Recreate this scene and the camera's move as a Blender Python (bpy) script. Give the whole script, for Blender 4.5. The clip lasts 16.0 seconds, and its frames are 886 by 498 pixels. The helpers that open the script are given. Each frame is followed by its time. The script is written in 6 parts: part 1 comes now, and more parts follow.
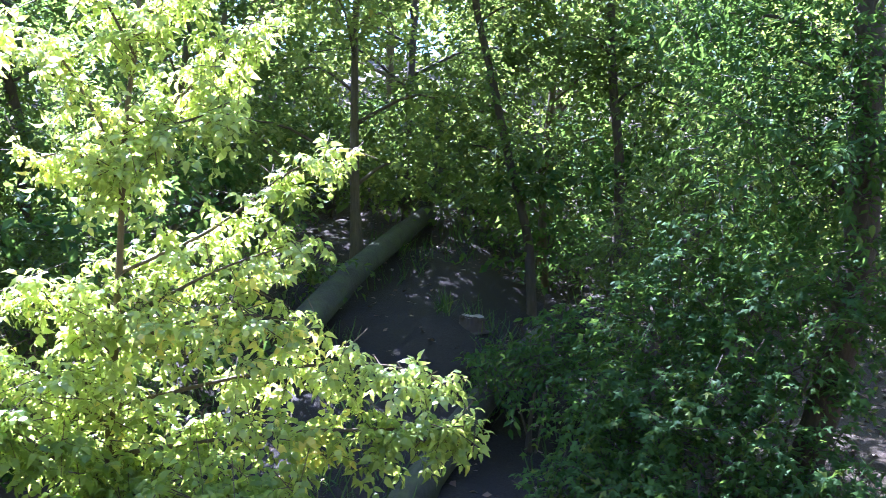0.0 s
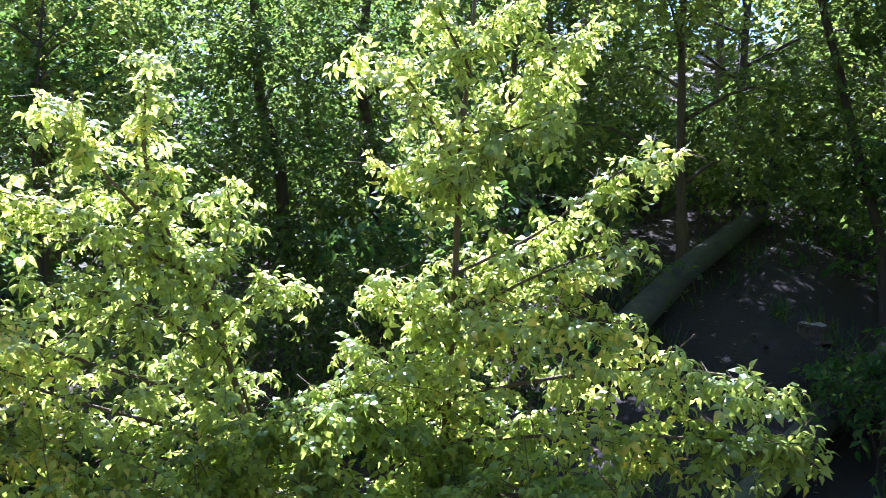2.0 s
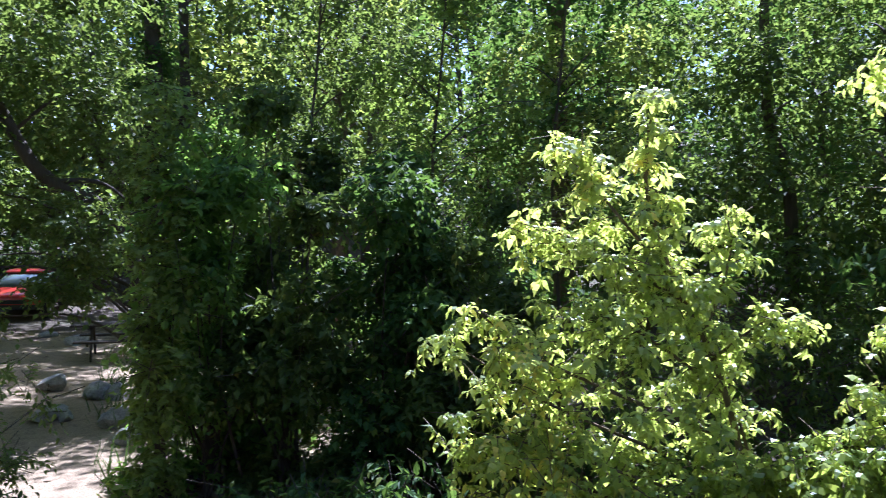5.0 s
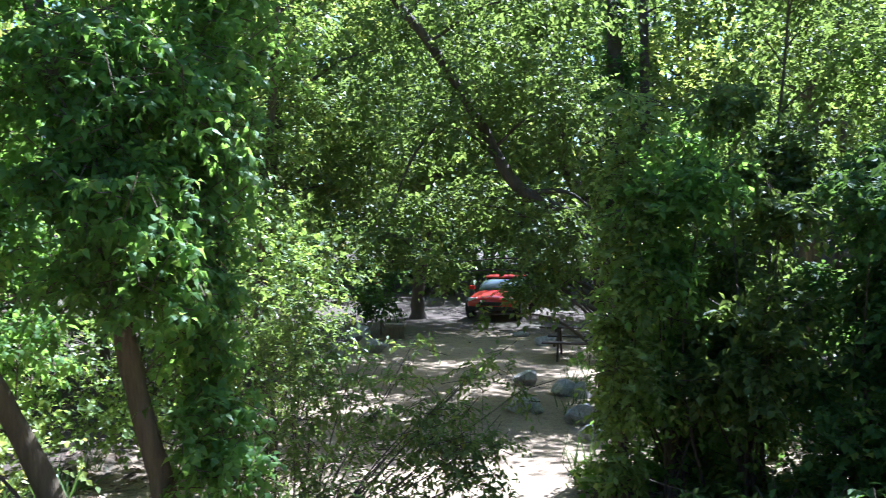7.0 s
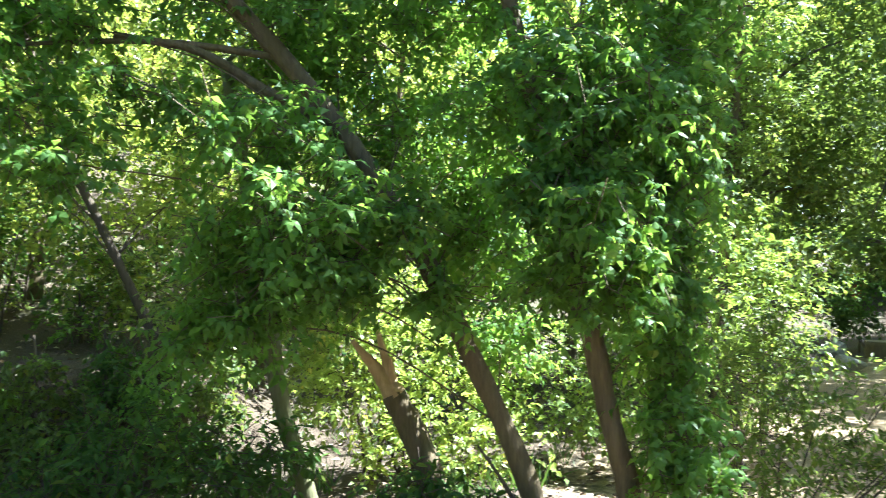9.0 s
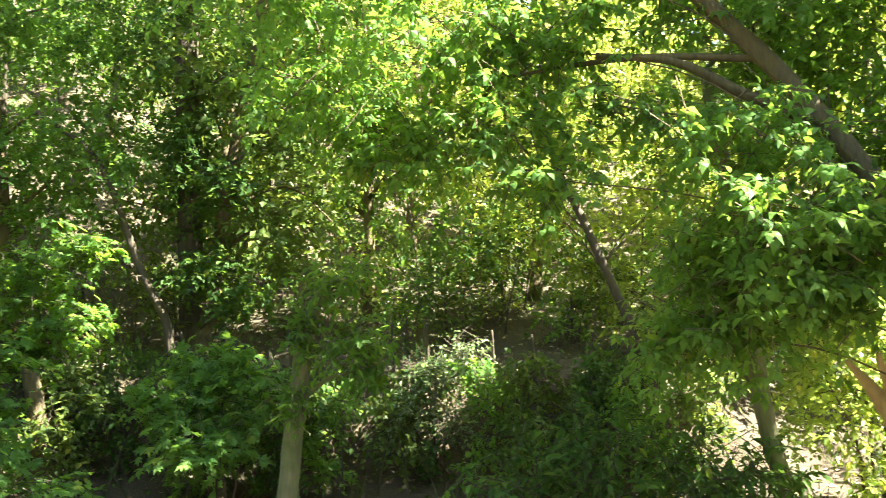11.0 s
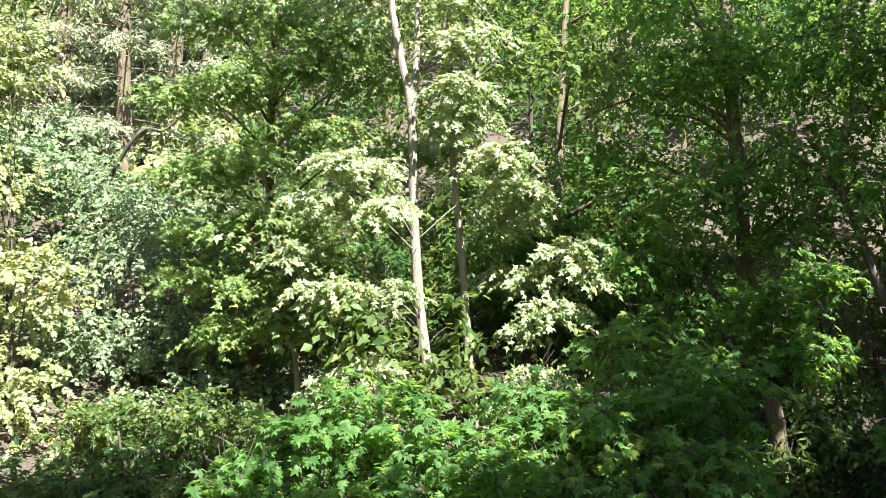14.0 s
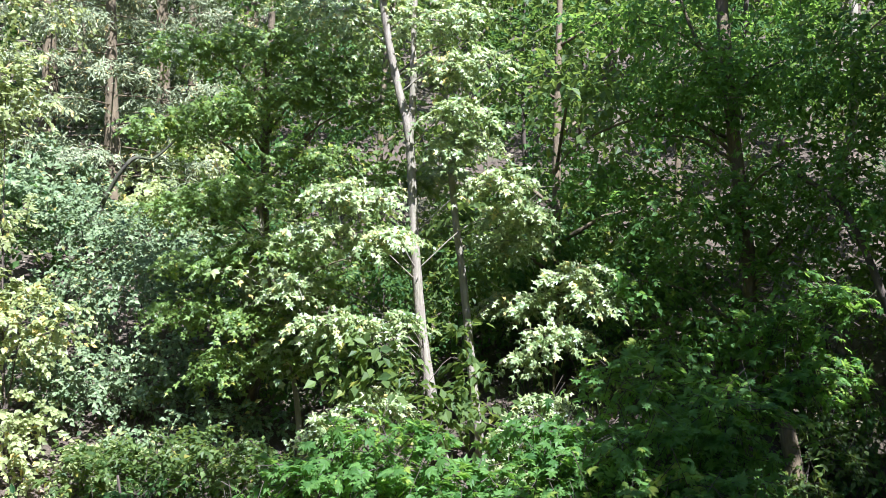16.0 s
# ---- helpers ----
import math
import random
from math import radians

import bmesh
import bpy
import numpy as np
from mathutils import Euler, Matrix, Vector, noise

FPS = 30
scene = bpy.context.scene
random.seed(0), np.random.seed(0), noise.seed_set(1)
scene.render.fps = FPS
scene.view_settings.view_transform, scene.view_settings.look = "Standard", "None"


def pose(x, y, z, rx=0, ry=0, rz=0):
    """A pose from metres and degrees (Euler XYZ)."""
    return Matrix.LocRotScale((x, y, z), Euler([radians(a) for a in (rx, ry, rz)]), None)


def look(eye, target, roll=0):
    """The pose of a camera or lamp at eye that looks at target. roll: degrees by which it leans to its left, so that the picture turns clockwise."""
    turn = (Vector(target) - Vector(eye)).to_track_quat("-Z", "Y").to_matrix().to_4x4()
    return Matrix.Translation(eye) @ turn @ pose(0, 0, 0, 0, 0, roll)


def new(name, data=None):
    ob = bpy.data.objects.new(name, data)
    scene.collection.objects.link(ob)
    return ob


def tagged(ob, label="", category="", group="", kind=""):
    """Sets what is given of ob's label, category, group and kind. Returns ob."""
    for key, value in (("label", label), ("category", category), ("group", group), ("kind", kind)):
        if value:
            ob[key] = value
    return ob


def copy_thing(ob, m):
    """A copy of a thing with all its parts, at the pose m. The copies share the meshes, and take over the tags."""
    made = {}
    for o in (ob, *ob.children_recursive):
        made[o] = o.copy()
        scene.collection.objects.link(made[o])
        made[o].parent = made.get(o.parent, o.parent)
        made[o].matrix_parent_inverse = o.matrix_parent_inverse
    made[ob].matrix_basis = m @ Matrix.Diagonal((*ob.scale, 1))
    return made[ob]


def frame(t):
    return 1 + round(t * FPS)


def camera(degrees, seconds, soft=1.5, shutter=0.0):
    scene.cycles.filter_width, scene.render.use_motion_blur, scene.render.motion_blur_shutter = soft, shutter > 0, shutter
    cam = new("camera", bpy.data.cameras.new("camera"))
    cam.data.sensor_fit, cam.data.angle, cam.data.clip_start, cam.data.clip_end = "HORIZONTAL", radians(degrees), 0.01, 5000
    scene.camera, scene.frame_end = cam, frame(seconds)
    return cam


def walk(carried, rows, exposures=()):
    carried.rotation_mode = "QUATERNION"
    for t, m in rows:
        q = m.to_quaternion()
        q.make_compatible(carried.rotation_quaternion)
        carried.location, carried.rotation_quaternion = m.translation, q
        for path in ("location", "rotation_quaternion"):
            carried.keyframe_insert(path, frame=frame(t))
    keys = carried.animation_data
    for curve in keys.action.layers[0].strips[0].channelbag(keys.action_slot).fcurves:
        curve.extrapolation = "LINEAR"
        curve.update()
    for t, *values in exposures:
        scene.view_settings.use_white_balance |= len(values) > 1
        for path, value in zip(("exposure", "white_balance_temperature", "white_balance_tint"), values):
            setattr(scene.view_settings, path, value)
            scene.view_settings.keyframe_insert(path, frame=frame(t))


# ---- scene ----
cam = camera(54.8, 16.0, soft=0.45, shutter=0.2)

# the camera: it hovers in one spot and turns to its left
PATH = [
    (0.0, pose(-0.000, 0.001, 3.400, 88.00, -0.56, -0.00)),
    (0.5, pose(-0.020, 0.024, 3.390, 87.98, -0.55, 4.26)),
    (1.0, pose(-0.029, 0.020, 3.386, 87.95, -0.44, 8.31)),
    (1.5, pose(-0.029, 0.015, 3.393, 87.92, -0.26, 15.43)),
    (2.0, pose(-0.001, -0.034, 3.417, 87.90, -0.04, 21.43)),
    (2.5, pose(0.036, -0.080, 3.469, 87.93, 0.21, 25.59)),
    (3.0, pose(0.056, -0.133, 3.490, 88.07, 0.45, 29.52)),
    (3.2, pose(0.056, -0.148, 3.494, 88.08, 0.50, 31.20)),
    (5.3, pose(0.033, -0.005, 3.495, 89.05, -0.30, 58.93)),
    (5.5, pose(0.021, -0.007, 3.491, 89.08, -0.29, 61.90)),
    (6.0, pose(0.003, -0.035, 3.469, 89.22, -0.23, 69.29)),
    (6.5, pose(-0.008, -0.052, 3.435, 89.43, 0.00, 76.82)),
    (7.0, pose(-0.004, -0.057, 3.431, 89.59, 0.09, 84.32)),
    (7.5, pose(-0.013, -0.095, 3.422, 89.80, 0.21, 91.77)),
    (8.0, pose(-0.005, -0.110, 3.406, 89.95, 0.17, 99.23)),
    (8.5, pose(0.010, -0.113, 3.395, 90.22, 0.30, 106.69)),
    (9.0, pose(-0.033, -0.110, 3.407, 90.17, 0.01, 114.31)),
    (9.2, pose(-0.044, -0.087, 3.420, 90.14, -0.03, 118.04)),
    (11.3, pose(-0.103, -0.061, 3.460, 90.57, 0.22, 150.66)),
    (11.5, pose(-0.119, -0.069, 3.431, 90.73, 0.34, 153.73)),
    (12.0, pose(-0.135, -0.153, 3.390, 91.20, 0.10, 161.50)),
    (12.5, pose(-0.094, -0.208, 3.370, 91.54, -0.24, 169.51)),
    (13.0, pose(-0.026, -0.225, 3.347, 91.87, -0.50, 178.23)),
    (13.5, pose(0.023, -0.216, 3.384, 91.97, -0.80, 187.46)),
    (14.0, pose(0.069, -0.231, 3.433, 92.21, -0.70, 192.07)),
    (14.5, pose(0.101, -0.267, 3.490, 92.45, -0.27, 192.28)),
    (15.0, pose(0.161, -0.303, 3.545, 92.67, 0.16, 191.97)),
    (15.5, pose(0.236, -0.334, 3.613, 92.86, 0.50, 191.54)),
    (16.0, pose(0.311, -0.372, 3.667, 93.00, 0.70, 191.22)),
]
EXPOSURES = [(0.0, 3.55, 4700, 32), (0.8, 3.1, 4750, 25), (1.5, 2.75, 4850, 28), (3.0, 2.3, 4800, 27), (5.5, 2.0, 4850, 27), (7.0, 2.52, 4800, 19), (8.0, 2.92, 4950, 9), (9.0, 3.2, 5450, 4), (11.5, 3.75, 7000, 1), (12.5, 3.65, 6600, 10), (13.5, 2.9, 6100, 13), (14.2, 2.3, 5600, 16), (15.0, 1.95, 5350, 19), (16.0, 1.98, 5200, 19)]

walk(cam, PATH, EXPOSURES)

# ---- light ----
SUN_YAW, SUN_EL = 40.0, 53.0
world = bpy.data.worlds.new("sky")
scene.world = world
world.use_nodes = True
wn = world.node_tree.nodes
sky = wn.new("ShaderNodeTexSky")
sky.sky_type = 'NISHITA'
sky.sun_disc = False
sky.sun_elevation = radians(SUN_EL)
sky.sun_rotation = radians(-SUN_YAW)
wn["Background"].inputs["Strength"].default_value = 0.055
world.node_tree.links.new(sky.outputs[0], wn["Background"].inputs["Color"])
sun_data = bpy.data.lights.new("sun", 'SUN')
sun_data.energy, sun_data.angle, sun_data.color = 5.0, radians(0.5), (1.0, 0.95, 0.84)
sun = new("sun", sun_data)
sv = Vector((-math.sin(radians(SUN_YAW)) * math.cos(radians(SUN_EL)),
             math.cos(radians(SUN_YAW)) * math.cos(radians(SUN_EL)), math.sin(radians(SUN_EL))))
sun.matrix_world = look(sv * 60, (0, 0, 0))

# ---- places ----
EYE_Z = 3.4


def spot(yaw, el, d):
    """A place by its bearing (degrees to the left of +y), its height angle from the hover point and its level distance."""
    a = radians(yaw)
    return np.array([-math.sin(a) * d, math.cos(a) * d, EYE_Z + d * math.tan(radians(el))])


GROUND_D = [0, 6, 9, 12, 16, 20, 30, 60]
GROUND = {
    -25: [.3, .4, .7, 1.1, 1.8, 2.6, 5, 13],
    -8: [.3, .4, .85, 1.35, 2.2, 2.9, 5.5, 14],
    0: [.3, .4, .95, 1.9, 2.8, 3.6, 6.2, 15],
    9: [.3, .4, 1.0, 1.95, 2.8, 3.5, 6, 15],
    30: [.3, .4, .6, 1.2, 2.0, 2.6, 4.5, 12],
    55: [.5, .6, .7, .9, 1.0, 1.2, 2, 7],
    72: [.7, .7, .75, .75, .75, .75, .75, 2.5],
    94: [.7, .75, .75, .75, .75, .75, .75, 2.5],
    110: [.9, 1.35, 1.0, .8, .9, 1.1, 2.5, 9],
    135: [.3, .4, .4, .7, 1.6, 2.6, 6.5, 19],
    170: [.2, .2, .4, 1.0, 2.8, 5, 10.5, 26],
    200: [.2, .2, .4, .9, 2.5, 4.6, 9.5, 25],
    260: [.2, .3, .6, 1.2, 2.2, 3.5, 8, 20],
}
G_YAW = sorted(GROUND)
G_TAB = np.array([GROUND[k] for k in G_YAW])


def ground_z(x, y):
    x, y = np.asarray(x, float), np.asarray(y, float)
    d = np.hypot(x, y)
    yaw = (np.degrees(np.arctan2(-x, y)) + 40) % 360 - 40
    ys = np.array(G_YAW + [G_YAW[0] + 360], float)
    tab = np.vstack([G_TAB, G_TAB[:1]])
    i = np.clip(np.searchsorted(ys, yaw, side="right") - 1, 0, len(ys) - 2)
    yw = np.where(yaw < ys[0], yaw + 360, yaw)
    i = np.where(yaw < ys[0], len(ys) - 2, i)
    f = np.clip((yw - ys[i]) / (ys[i + 1] - ys[i]), 0, 1)
    f = f * f * (3 - 2 * f)
    cols = [np.interp(d, GROUND_D, row) for row in tab]
    cols = np.array(cols)
    flat = cols.reshape(len(tab), -1)
    k = np.arange(d.size)
    fi, ff = i.ravel(), f.ravel()
    out = (flat[fi, k] * (1 - ff) + flat[fi + 1, k] * ff).reshape(d.shape)
    # level ground under the hover point
    level = np.clip((d - .6) / 3.4, 0, 1)
    level = level * level * (3 - 2 * level)
    out = out * level + flat[:-1].mean(0).reshape(d.shape) * (1 - level)
    clear = np.clip((np.hypot((d - 19) / 16, (yaw - 82) / 14) - .7) / .5, 0, 1)
    # the cut earth bank below the shaded slope
    edge = 11.1 + .35 * np.sin(yaw * .31) + .2 * np.sin(yaw * .83 + 1)
    along = np.clip((yaw - 124) / 8, 0, 1) * np.clip((190 - yaw) / 9, 0, 1)
    face = np.clip((d - edge) / .45, 0, 1)
    face = face * face * (3 - 2 * face)
    lip = (1.75 + .16 * np.clip(d - edge, 0, 30)) * face + (1 - face) * .3
    out = out + along * np.clip(lip - out, 0, 9) * np.clip((26 - d) / 6, 0, 1) * level
    bump = .10 * np.sin(1.3 * x + .7 * y) * np.sin(1.1 * y - .4 * x + 1) + .05 * np.sin(3.1 * x) * np.sin(2.7 * y + .6)
    return out + bump * (.15 + .85 * clear)


def on_ground(yaw, d, dz=0.0):
    a = radians(yaw)
    x, y = -math.sin(a) * d, math.cos(a) * d
    return np.array([x, y, float(ground_z(x, y)) + dz])


def over(yaw, d, z, w, h, n, low=None):
    """A leaf mass added for its shade: at the height z, on the sun's line to the ground (or the height low) at that
    bearing and distance.
    """
    p = on_ground(yaw, d)
    if low is not None:
        p[2] = low
    k = (z - p[2]) / sv[2]
    return (np.array([p[0] + sv[0] * k, p[1] + sv[1] * k, z]), (w, w, h), n)


# ---- materials ----
def nodes_of(name):
    m = bpy.data.materials.new(name)
    m.use_nodes = True
    nt = m.node_tree
    return m, nt, nt.nodes, nt.links, nt.nodes["Principled BSDF"]


def ramp(nt, fac, stops):
    r = nt.nodes.new("ShaderNodeValToRGB")
    el = r.color_ramp.elements
    while len(el) < len(stops):
        el.new(0.5)
    for e, (p, c) in zip(el, stops):
        e.position, e.color = p, (*c, 1)
    nt.links.new(fac, r.inputs[0])
    return r.outputs[0]


def noise_tex(nt, scale, detail=4.0, vec=None, rough=.6):
    n = nt.nodes.new("ShaderNodeTexNoise")
    n.inputs["Scale"].default_value, n.inputs["Detail"].default_value = scale, detail
    n.inputs["Roughness"].default_value = rough
    if vec is not None:
        nt.links.new(vec, n.inputs["Vector"])
    return n.outputs["Fac"]


def mixc(nt, fac, a, b, mode='MIX'):
    m = nt.nodes.new("ShaderNodeMix")
    m.data_type, m.blend_type = 'RGBA', mode
    for sock, v in ((m.inputs[0], fac), (m.inputs[6], a), (m.inputs[7], b)):
        if isinstance(v, (int, float)):
            sock.default_value = v
        elif isinstance(v, tuple):
            sock.default_value = (*v, 1)
        else:
            nt.links.new(v, sock)
    return m.outputs[2]


def bump(nt, bsdf, height, strength, dist=.02):
    b = nt.nodes.new("ShaderNodeBump")
    b.inputs["Strength"].default_value, b.inputs["Distance"].default_value = strength, dist
    nt.links.new(height, b.inputs["Height"])
    nt.links.new(b.outputs[0], bsdf.inputs["Normal"])


def leaf_material(name, dark, light, through_col, share=.45, rough=.42, patch=.35, gloss=.45, wax=0.0):
    """Leaves: every leaf its own shade, whole sprays a little yellower or greener; light shines through them."""
    m, nt, n, l, b = nodes_of(name)
    geo = n.new("ShaderNodeNewGeometry")
    big = noise_tex(nt, 1.1, 2, geo.outputs["Position"])
    mid = n.new("ShaderNodeMath")
    mid.operation = 'MULTIPLY_ADD'
    l.new(big, mid.inputs[0])
    mid.inputs[1].default_value = patch * 2
    mid.inputs[2].default_value = -patch
    add = n.new("ShaderNodeMath")
    add.operation = 'ADD'
    add.use_clamp = True
    l.new(geo.outputs["Random Per Island"], add.inputs[0])
    l.new(mid.outputs[0], add.inputs[1])
    col = ramp(nt, add.outputs[0], [(0, dark), (.55, tuple((a + c) / 2 for a, c in zip(dark, light))), (.95, light),
                                    (1, (light[0] * 1.7, light[1] * 1.15, light[2] * .8))])
    l.new(col, b.inputs["Base Color"])
    b.inputs["Roughness"].default_value = rough
    b.inputs["Specular IOR Level"].default_value = gloss
    b.inputs["Coat Weight"].default_value, b.inputs["Coat Roughness"].default_value = wax, .28
    tr = n.new("ShaderNodeBsdfTranslucent")
    l.new(mixc(nt, .6, col, through_col), tr.inputs["Color"])
    mx = n.new("ShaderNodeMixShader")
    mx.inputs[0].default_value = share
    l.new(b.outputs[0], mx.inputs[1])
    l.new(tr.outputs[0], mx.inputs[2])
    l.new(mx.outputs[0], n["Material Output"].inputs["Surface"])
    return m


def bark_material(name, dark, light, moss=0.0, furrow=14.0):
    m, nt, n, l, b = nodes_of(name)
    tc = n.new("ShaderNodeTexCoord")
    mp = n.new("ShaderNodeMapping")
    mp.inputs["Scale"].default_value = (furrow, furrow, furrow * .16)
    l.new(tc.outputs["Object"], mp.inputs[0])
    fine = noise_tex(nt, 1.6, 6, mp.outputs[0], .7)
    broad = noise_tex(nt, 1.7, 3, tc.outputs["Object"])
    col = ramp(nt, fine, [(.3, dark), (.62, light)])
    col = mixc(nt, broad, col, tuple(c * .6 for c in light), 'MIX')
    if moss:
        blotch = ramp(nt, noise_tex(nt, 2.6, 5, tc.outputs["Object"]), [(.5 - moss * .25, (0, 0, 0)), (.62, (moss, moss, moss))])
        col = mixc(nt, blotch, col, (.09, .12, .03))
    l.new(col, b.inputs["Base Color"])
    b.inputs["Roughness"].default_value = .88
    bump(nt, b, fine, .7, .03)
    return m


# Paler than the leaf's own colour: sun and glints are put into this tone.
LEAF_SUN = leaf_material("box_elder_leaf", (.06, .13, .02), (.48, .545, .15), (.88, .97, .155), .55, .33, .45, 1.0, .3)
# Shaded copy of the box elder leaf: shade on lower boughs put into colour.
LEAF_SUN_SHADED = leaf_material("shaded_box_elder_leaf", (.052, .113, .02), (.38, .455, .10), (.72, .84, .10), .52, .4, .5, .45, .05)
# Leaf of the lit maples: front sun is put into its whitish tone.
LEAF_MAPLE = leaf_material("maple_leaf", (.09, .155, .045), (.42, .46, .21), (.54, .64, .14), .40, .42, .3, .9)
# Sun on one shrub, put into a lighter leaf tone.
LEAF_FRESH = leaf_material("fresh_green_leaf", (.09, .15, .03), (.36, .43, .105), (.62, .74, .11), .48, .45, .35, .5)
LEAF_CREAM = leaf_material("cream_green_leaf", (.14, .17, .06), (.42, .46, .20), (.60, .66, .16), .42, .45, .35, .5)
# Glow of sun through leaves, put into this yellow-green tone.
LEAF_YELLOW = leaf_material("yellow_green_leaf", (.085, .135, .03), (.29, .35, .085), (.60, .68, .10), .52, .45, .35, .4)
# Darker copy of the maple leaf: half shade put into the colour.
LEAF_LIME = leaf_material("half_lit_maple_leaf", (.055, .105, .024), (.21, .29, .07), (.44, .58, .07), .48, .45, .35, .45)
LEAF_GREEN = leaf_material("broad_green_leaf", (.042, .103, .026), (.145, .26, .065), (.41, .635, .07), .54, .5, .35, .22)
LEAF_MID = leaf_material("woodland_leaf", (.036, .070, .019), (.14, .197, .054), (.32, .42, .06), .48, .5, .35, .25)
# Leaf for dim places: part of the shade is put into its dark colour.
LEAF_DARK = leaf_material("shade_tone_leaf", (.022, .060, .019), (.092, .168, .044), (.235, .375, .046), .42, .6, .4, .15)
LEAF_FAR = leaf_material("distant_leaf", (.038, .07, .022), (.15, .205, .06), (.30, .405, .06), .46, .5, .35, .3)
LEAF_GREY = leaf_material("grey_green_leaf", (.10, .15, .07), (.25, .31, .15), (.26, .36, .11), .3, .55, .35, .3)
NEEDLE = leaf_material("conifer_needle", (.13, .16, .08), (.34, .37, .20), (.22, .26, .08), .2, .6)
GRASS = leaf_material("grass_blade", (.03, .07, .015), (.09, .15, .035), (.2, .32, .05), .3, .5)
BARK_BROWN = bark_material("brown_bark", (.05, .036, .02), (.19, .143, .08))
BARK_DARK = bark_material("dark_bark", (.03, .024, .018), (.12, .09, .065))
BARK_PALE = bark_material("pale_bark", (.13, .105, .075), (.36, .31, .24), .25, 13)
# Mossy bark made pale: sun on two trunks is put into its tone.
BARK_PALEMOSS = bark_material("pale_mossy_bark", (.10, .085, .05), (.34, .30, .19), .75, 11)
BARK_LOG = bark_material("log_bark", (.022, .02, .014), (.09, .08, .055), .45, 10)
WOOD_TORN = bark_material("torn_wood", (.36, .23, .10), (.70, .50, .28), 0, 22)
WOOD_CUT = bark_material("cut_wood", (.24, .18, .12), (.46, .38, .28), 0, 6)
TABLE_WOOD = bark_material("dark_table_wood", (.03, .024, .02), (.09, .07, .055), 0, 8)


def litter_material():
    m, nt, n, l, b = nodes_of("dead_leaf")
    geo = n.new("ShaderNodeNewGeometry")
    col = ramp(nt, geo.outputs["Random Per Island"], [(0, (.06, .038, .025)), (.5, (.16, .10, .065)), (.9, (.32, .23, .16)), (1, (.45, .38, .31))])
    l.new(col, b.inputs["Base Color"])
    b.inputs["Roughness"].default_value = .8
    return m


def ground_material():
    m, nt, n, l, b = nodes_of("woodland_floor")
    geo = n.new("ShaderNodeNewGeometry")
    pos = geo.outputs["Position"]
    fine, mid, big = noise_tex(nt, 38, 6, pos, .7), noise_tex(nt, 6, 5, pos), noise_tex(nt, .7, 3, pos)
    soil = ramp(nt, fine, [(.28, (.03, .022, .015)), (.5, (.08, .057, .04)), (.72, (.17, .125, .09))])
    soil = mixc(nt, ramp(nt, mid, [(.45, (0, 0, 0)), (.65, (.8, .8, .8))]), soil, (.075, .058, .035))
    soil = mixc(nt, ramp(nt, big, [(.5, (0, 0, 0)), (.66, (.45, .45, .45))]), soil, (.06, .075, .025))
    # shade of the creek bed and far bank, put in as a patch of dark mud
    creek = n.new("ShaderNodeMapping")
    creek.vector_type = 'TEXTURE'
    cc = spot(0, 0, 11)
    creek.inputs["Location"].default_value = (cc[0], cc[1], 0)
    creek.inputs["Rotation"].default_value = (0, 0, radians(-12))
    creek.inputs["Scale"].default_value = (3.6, 7.5, 400)
    l.new(pos, creek.inputs[0])
    cl = n.new("ShaderNodeVectorMath")
    cl.operation = 'LENGTH'
    l.new(creek.outputs[0], cl.inputs[0])
    ce = n.new("ShaderNodeMath")
    ce.operation = 'MULTIPLY_ADD'
    l.new(mid, ce.inputs[0])
    ce.inputs[1].default_value = .8
    l.new(cl.outputs["Value"], ce.inputs[2])
    cr = n.new("ShaderNodeMapRange")
    l.new(ce.outputs[0], cr.inputs[0])
    cr.inputs[1].default_value, cr.inputs[2].default_value = 1.1, 1.7
    cr.inputs[3].default_value, cr.inputs[4].default_value = 1, 0
    # near-black so that the shade is in the colour
    shaded_mud = ramp(nt, fine, [(.3, (.011, .0085, .006)), (.6, (.032, .024, .017))])
    soil = mixc(nt, cr.outputs[0], soil, shaded_mud)
    sand = ramp(nt, fine, [(.25, (.17, .12, .072)), (.5, (.33, .245, .15)), (.75, (.54, .43, .29))])
    sand = mixc(nt, ramp(nt, mid, [(.48, (0, 0, 0)), (.7, (.55, .55, .55))]), sand, (.17, .118, .072))
    # trodden sandy ground of the camp clearing: a long oval, cut short so that dark soil puts in the shade at the far
    # end
    mp = n.new("ShaderNodeMapping")
    mp.vector_type = 'TEXTURE'
    c = spot(81, 0, 14.5)
    mp.inputs["Location"].default_value = (c[0], c[1], 0)
    mp.inputs["Rotation"].default_value = (0, 0, radians(81))
    mp.inputs["Scale"].default_value = (4.6, 10.5, 400)
    l.new(pos, mp.inputs[0])
    ln = n.new("ShaderNodeVectorMath")
    ln.operation = 'LENGTH'
    l.new(mp.outputs[0], ln.inputs[0])
    edge = n.new("ShaderNodeMath")
    edge.operation = 'MULTIPLY_ADD'
    l.new(mid, edge.inputs[0])
    edge.inputs[1].default_value = .7
    l.new(ln.outputs["Value"], edge.inputs[2])
    mr = n.new("ShaderNodeMapRange")
    l.new(edge.outputs[0], mr.inputs[0])
    mr.inputs[1].default_value, mr.inputs[2].default_value = 1.25, 1.5
    mr.inputs[3].default_value, mr.inputs[4].default_value = 1, 0
    l.new(mixc(nt, mr.outputs[0], soil, sand), b.inputs["Base Color"])
    b.inputs["Roughness"].default_value = .95
    bump(nt, b, fine, .8, .04)
    return m


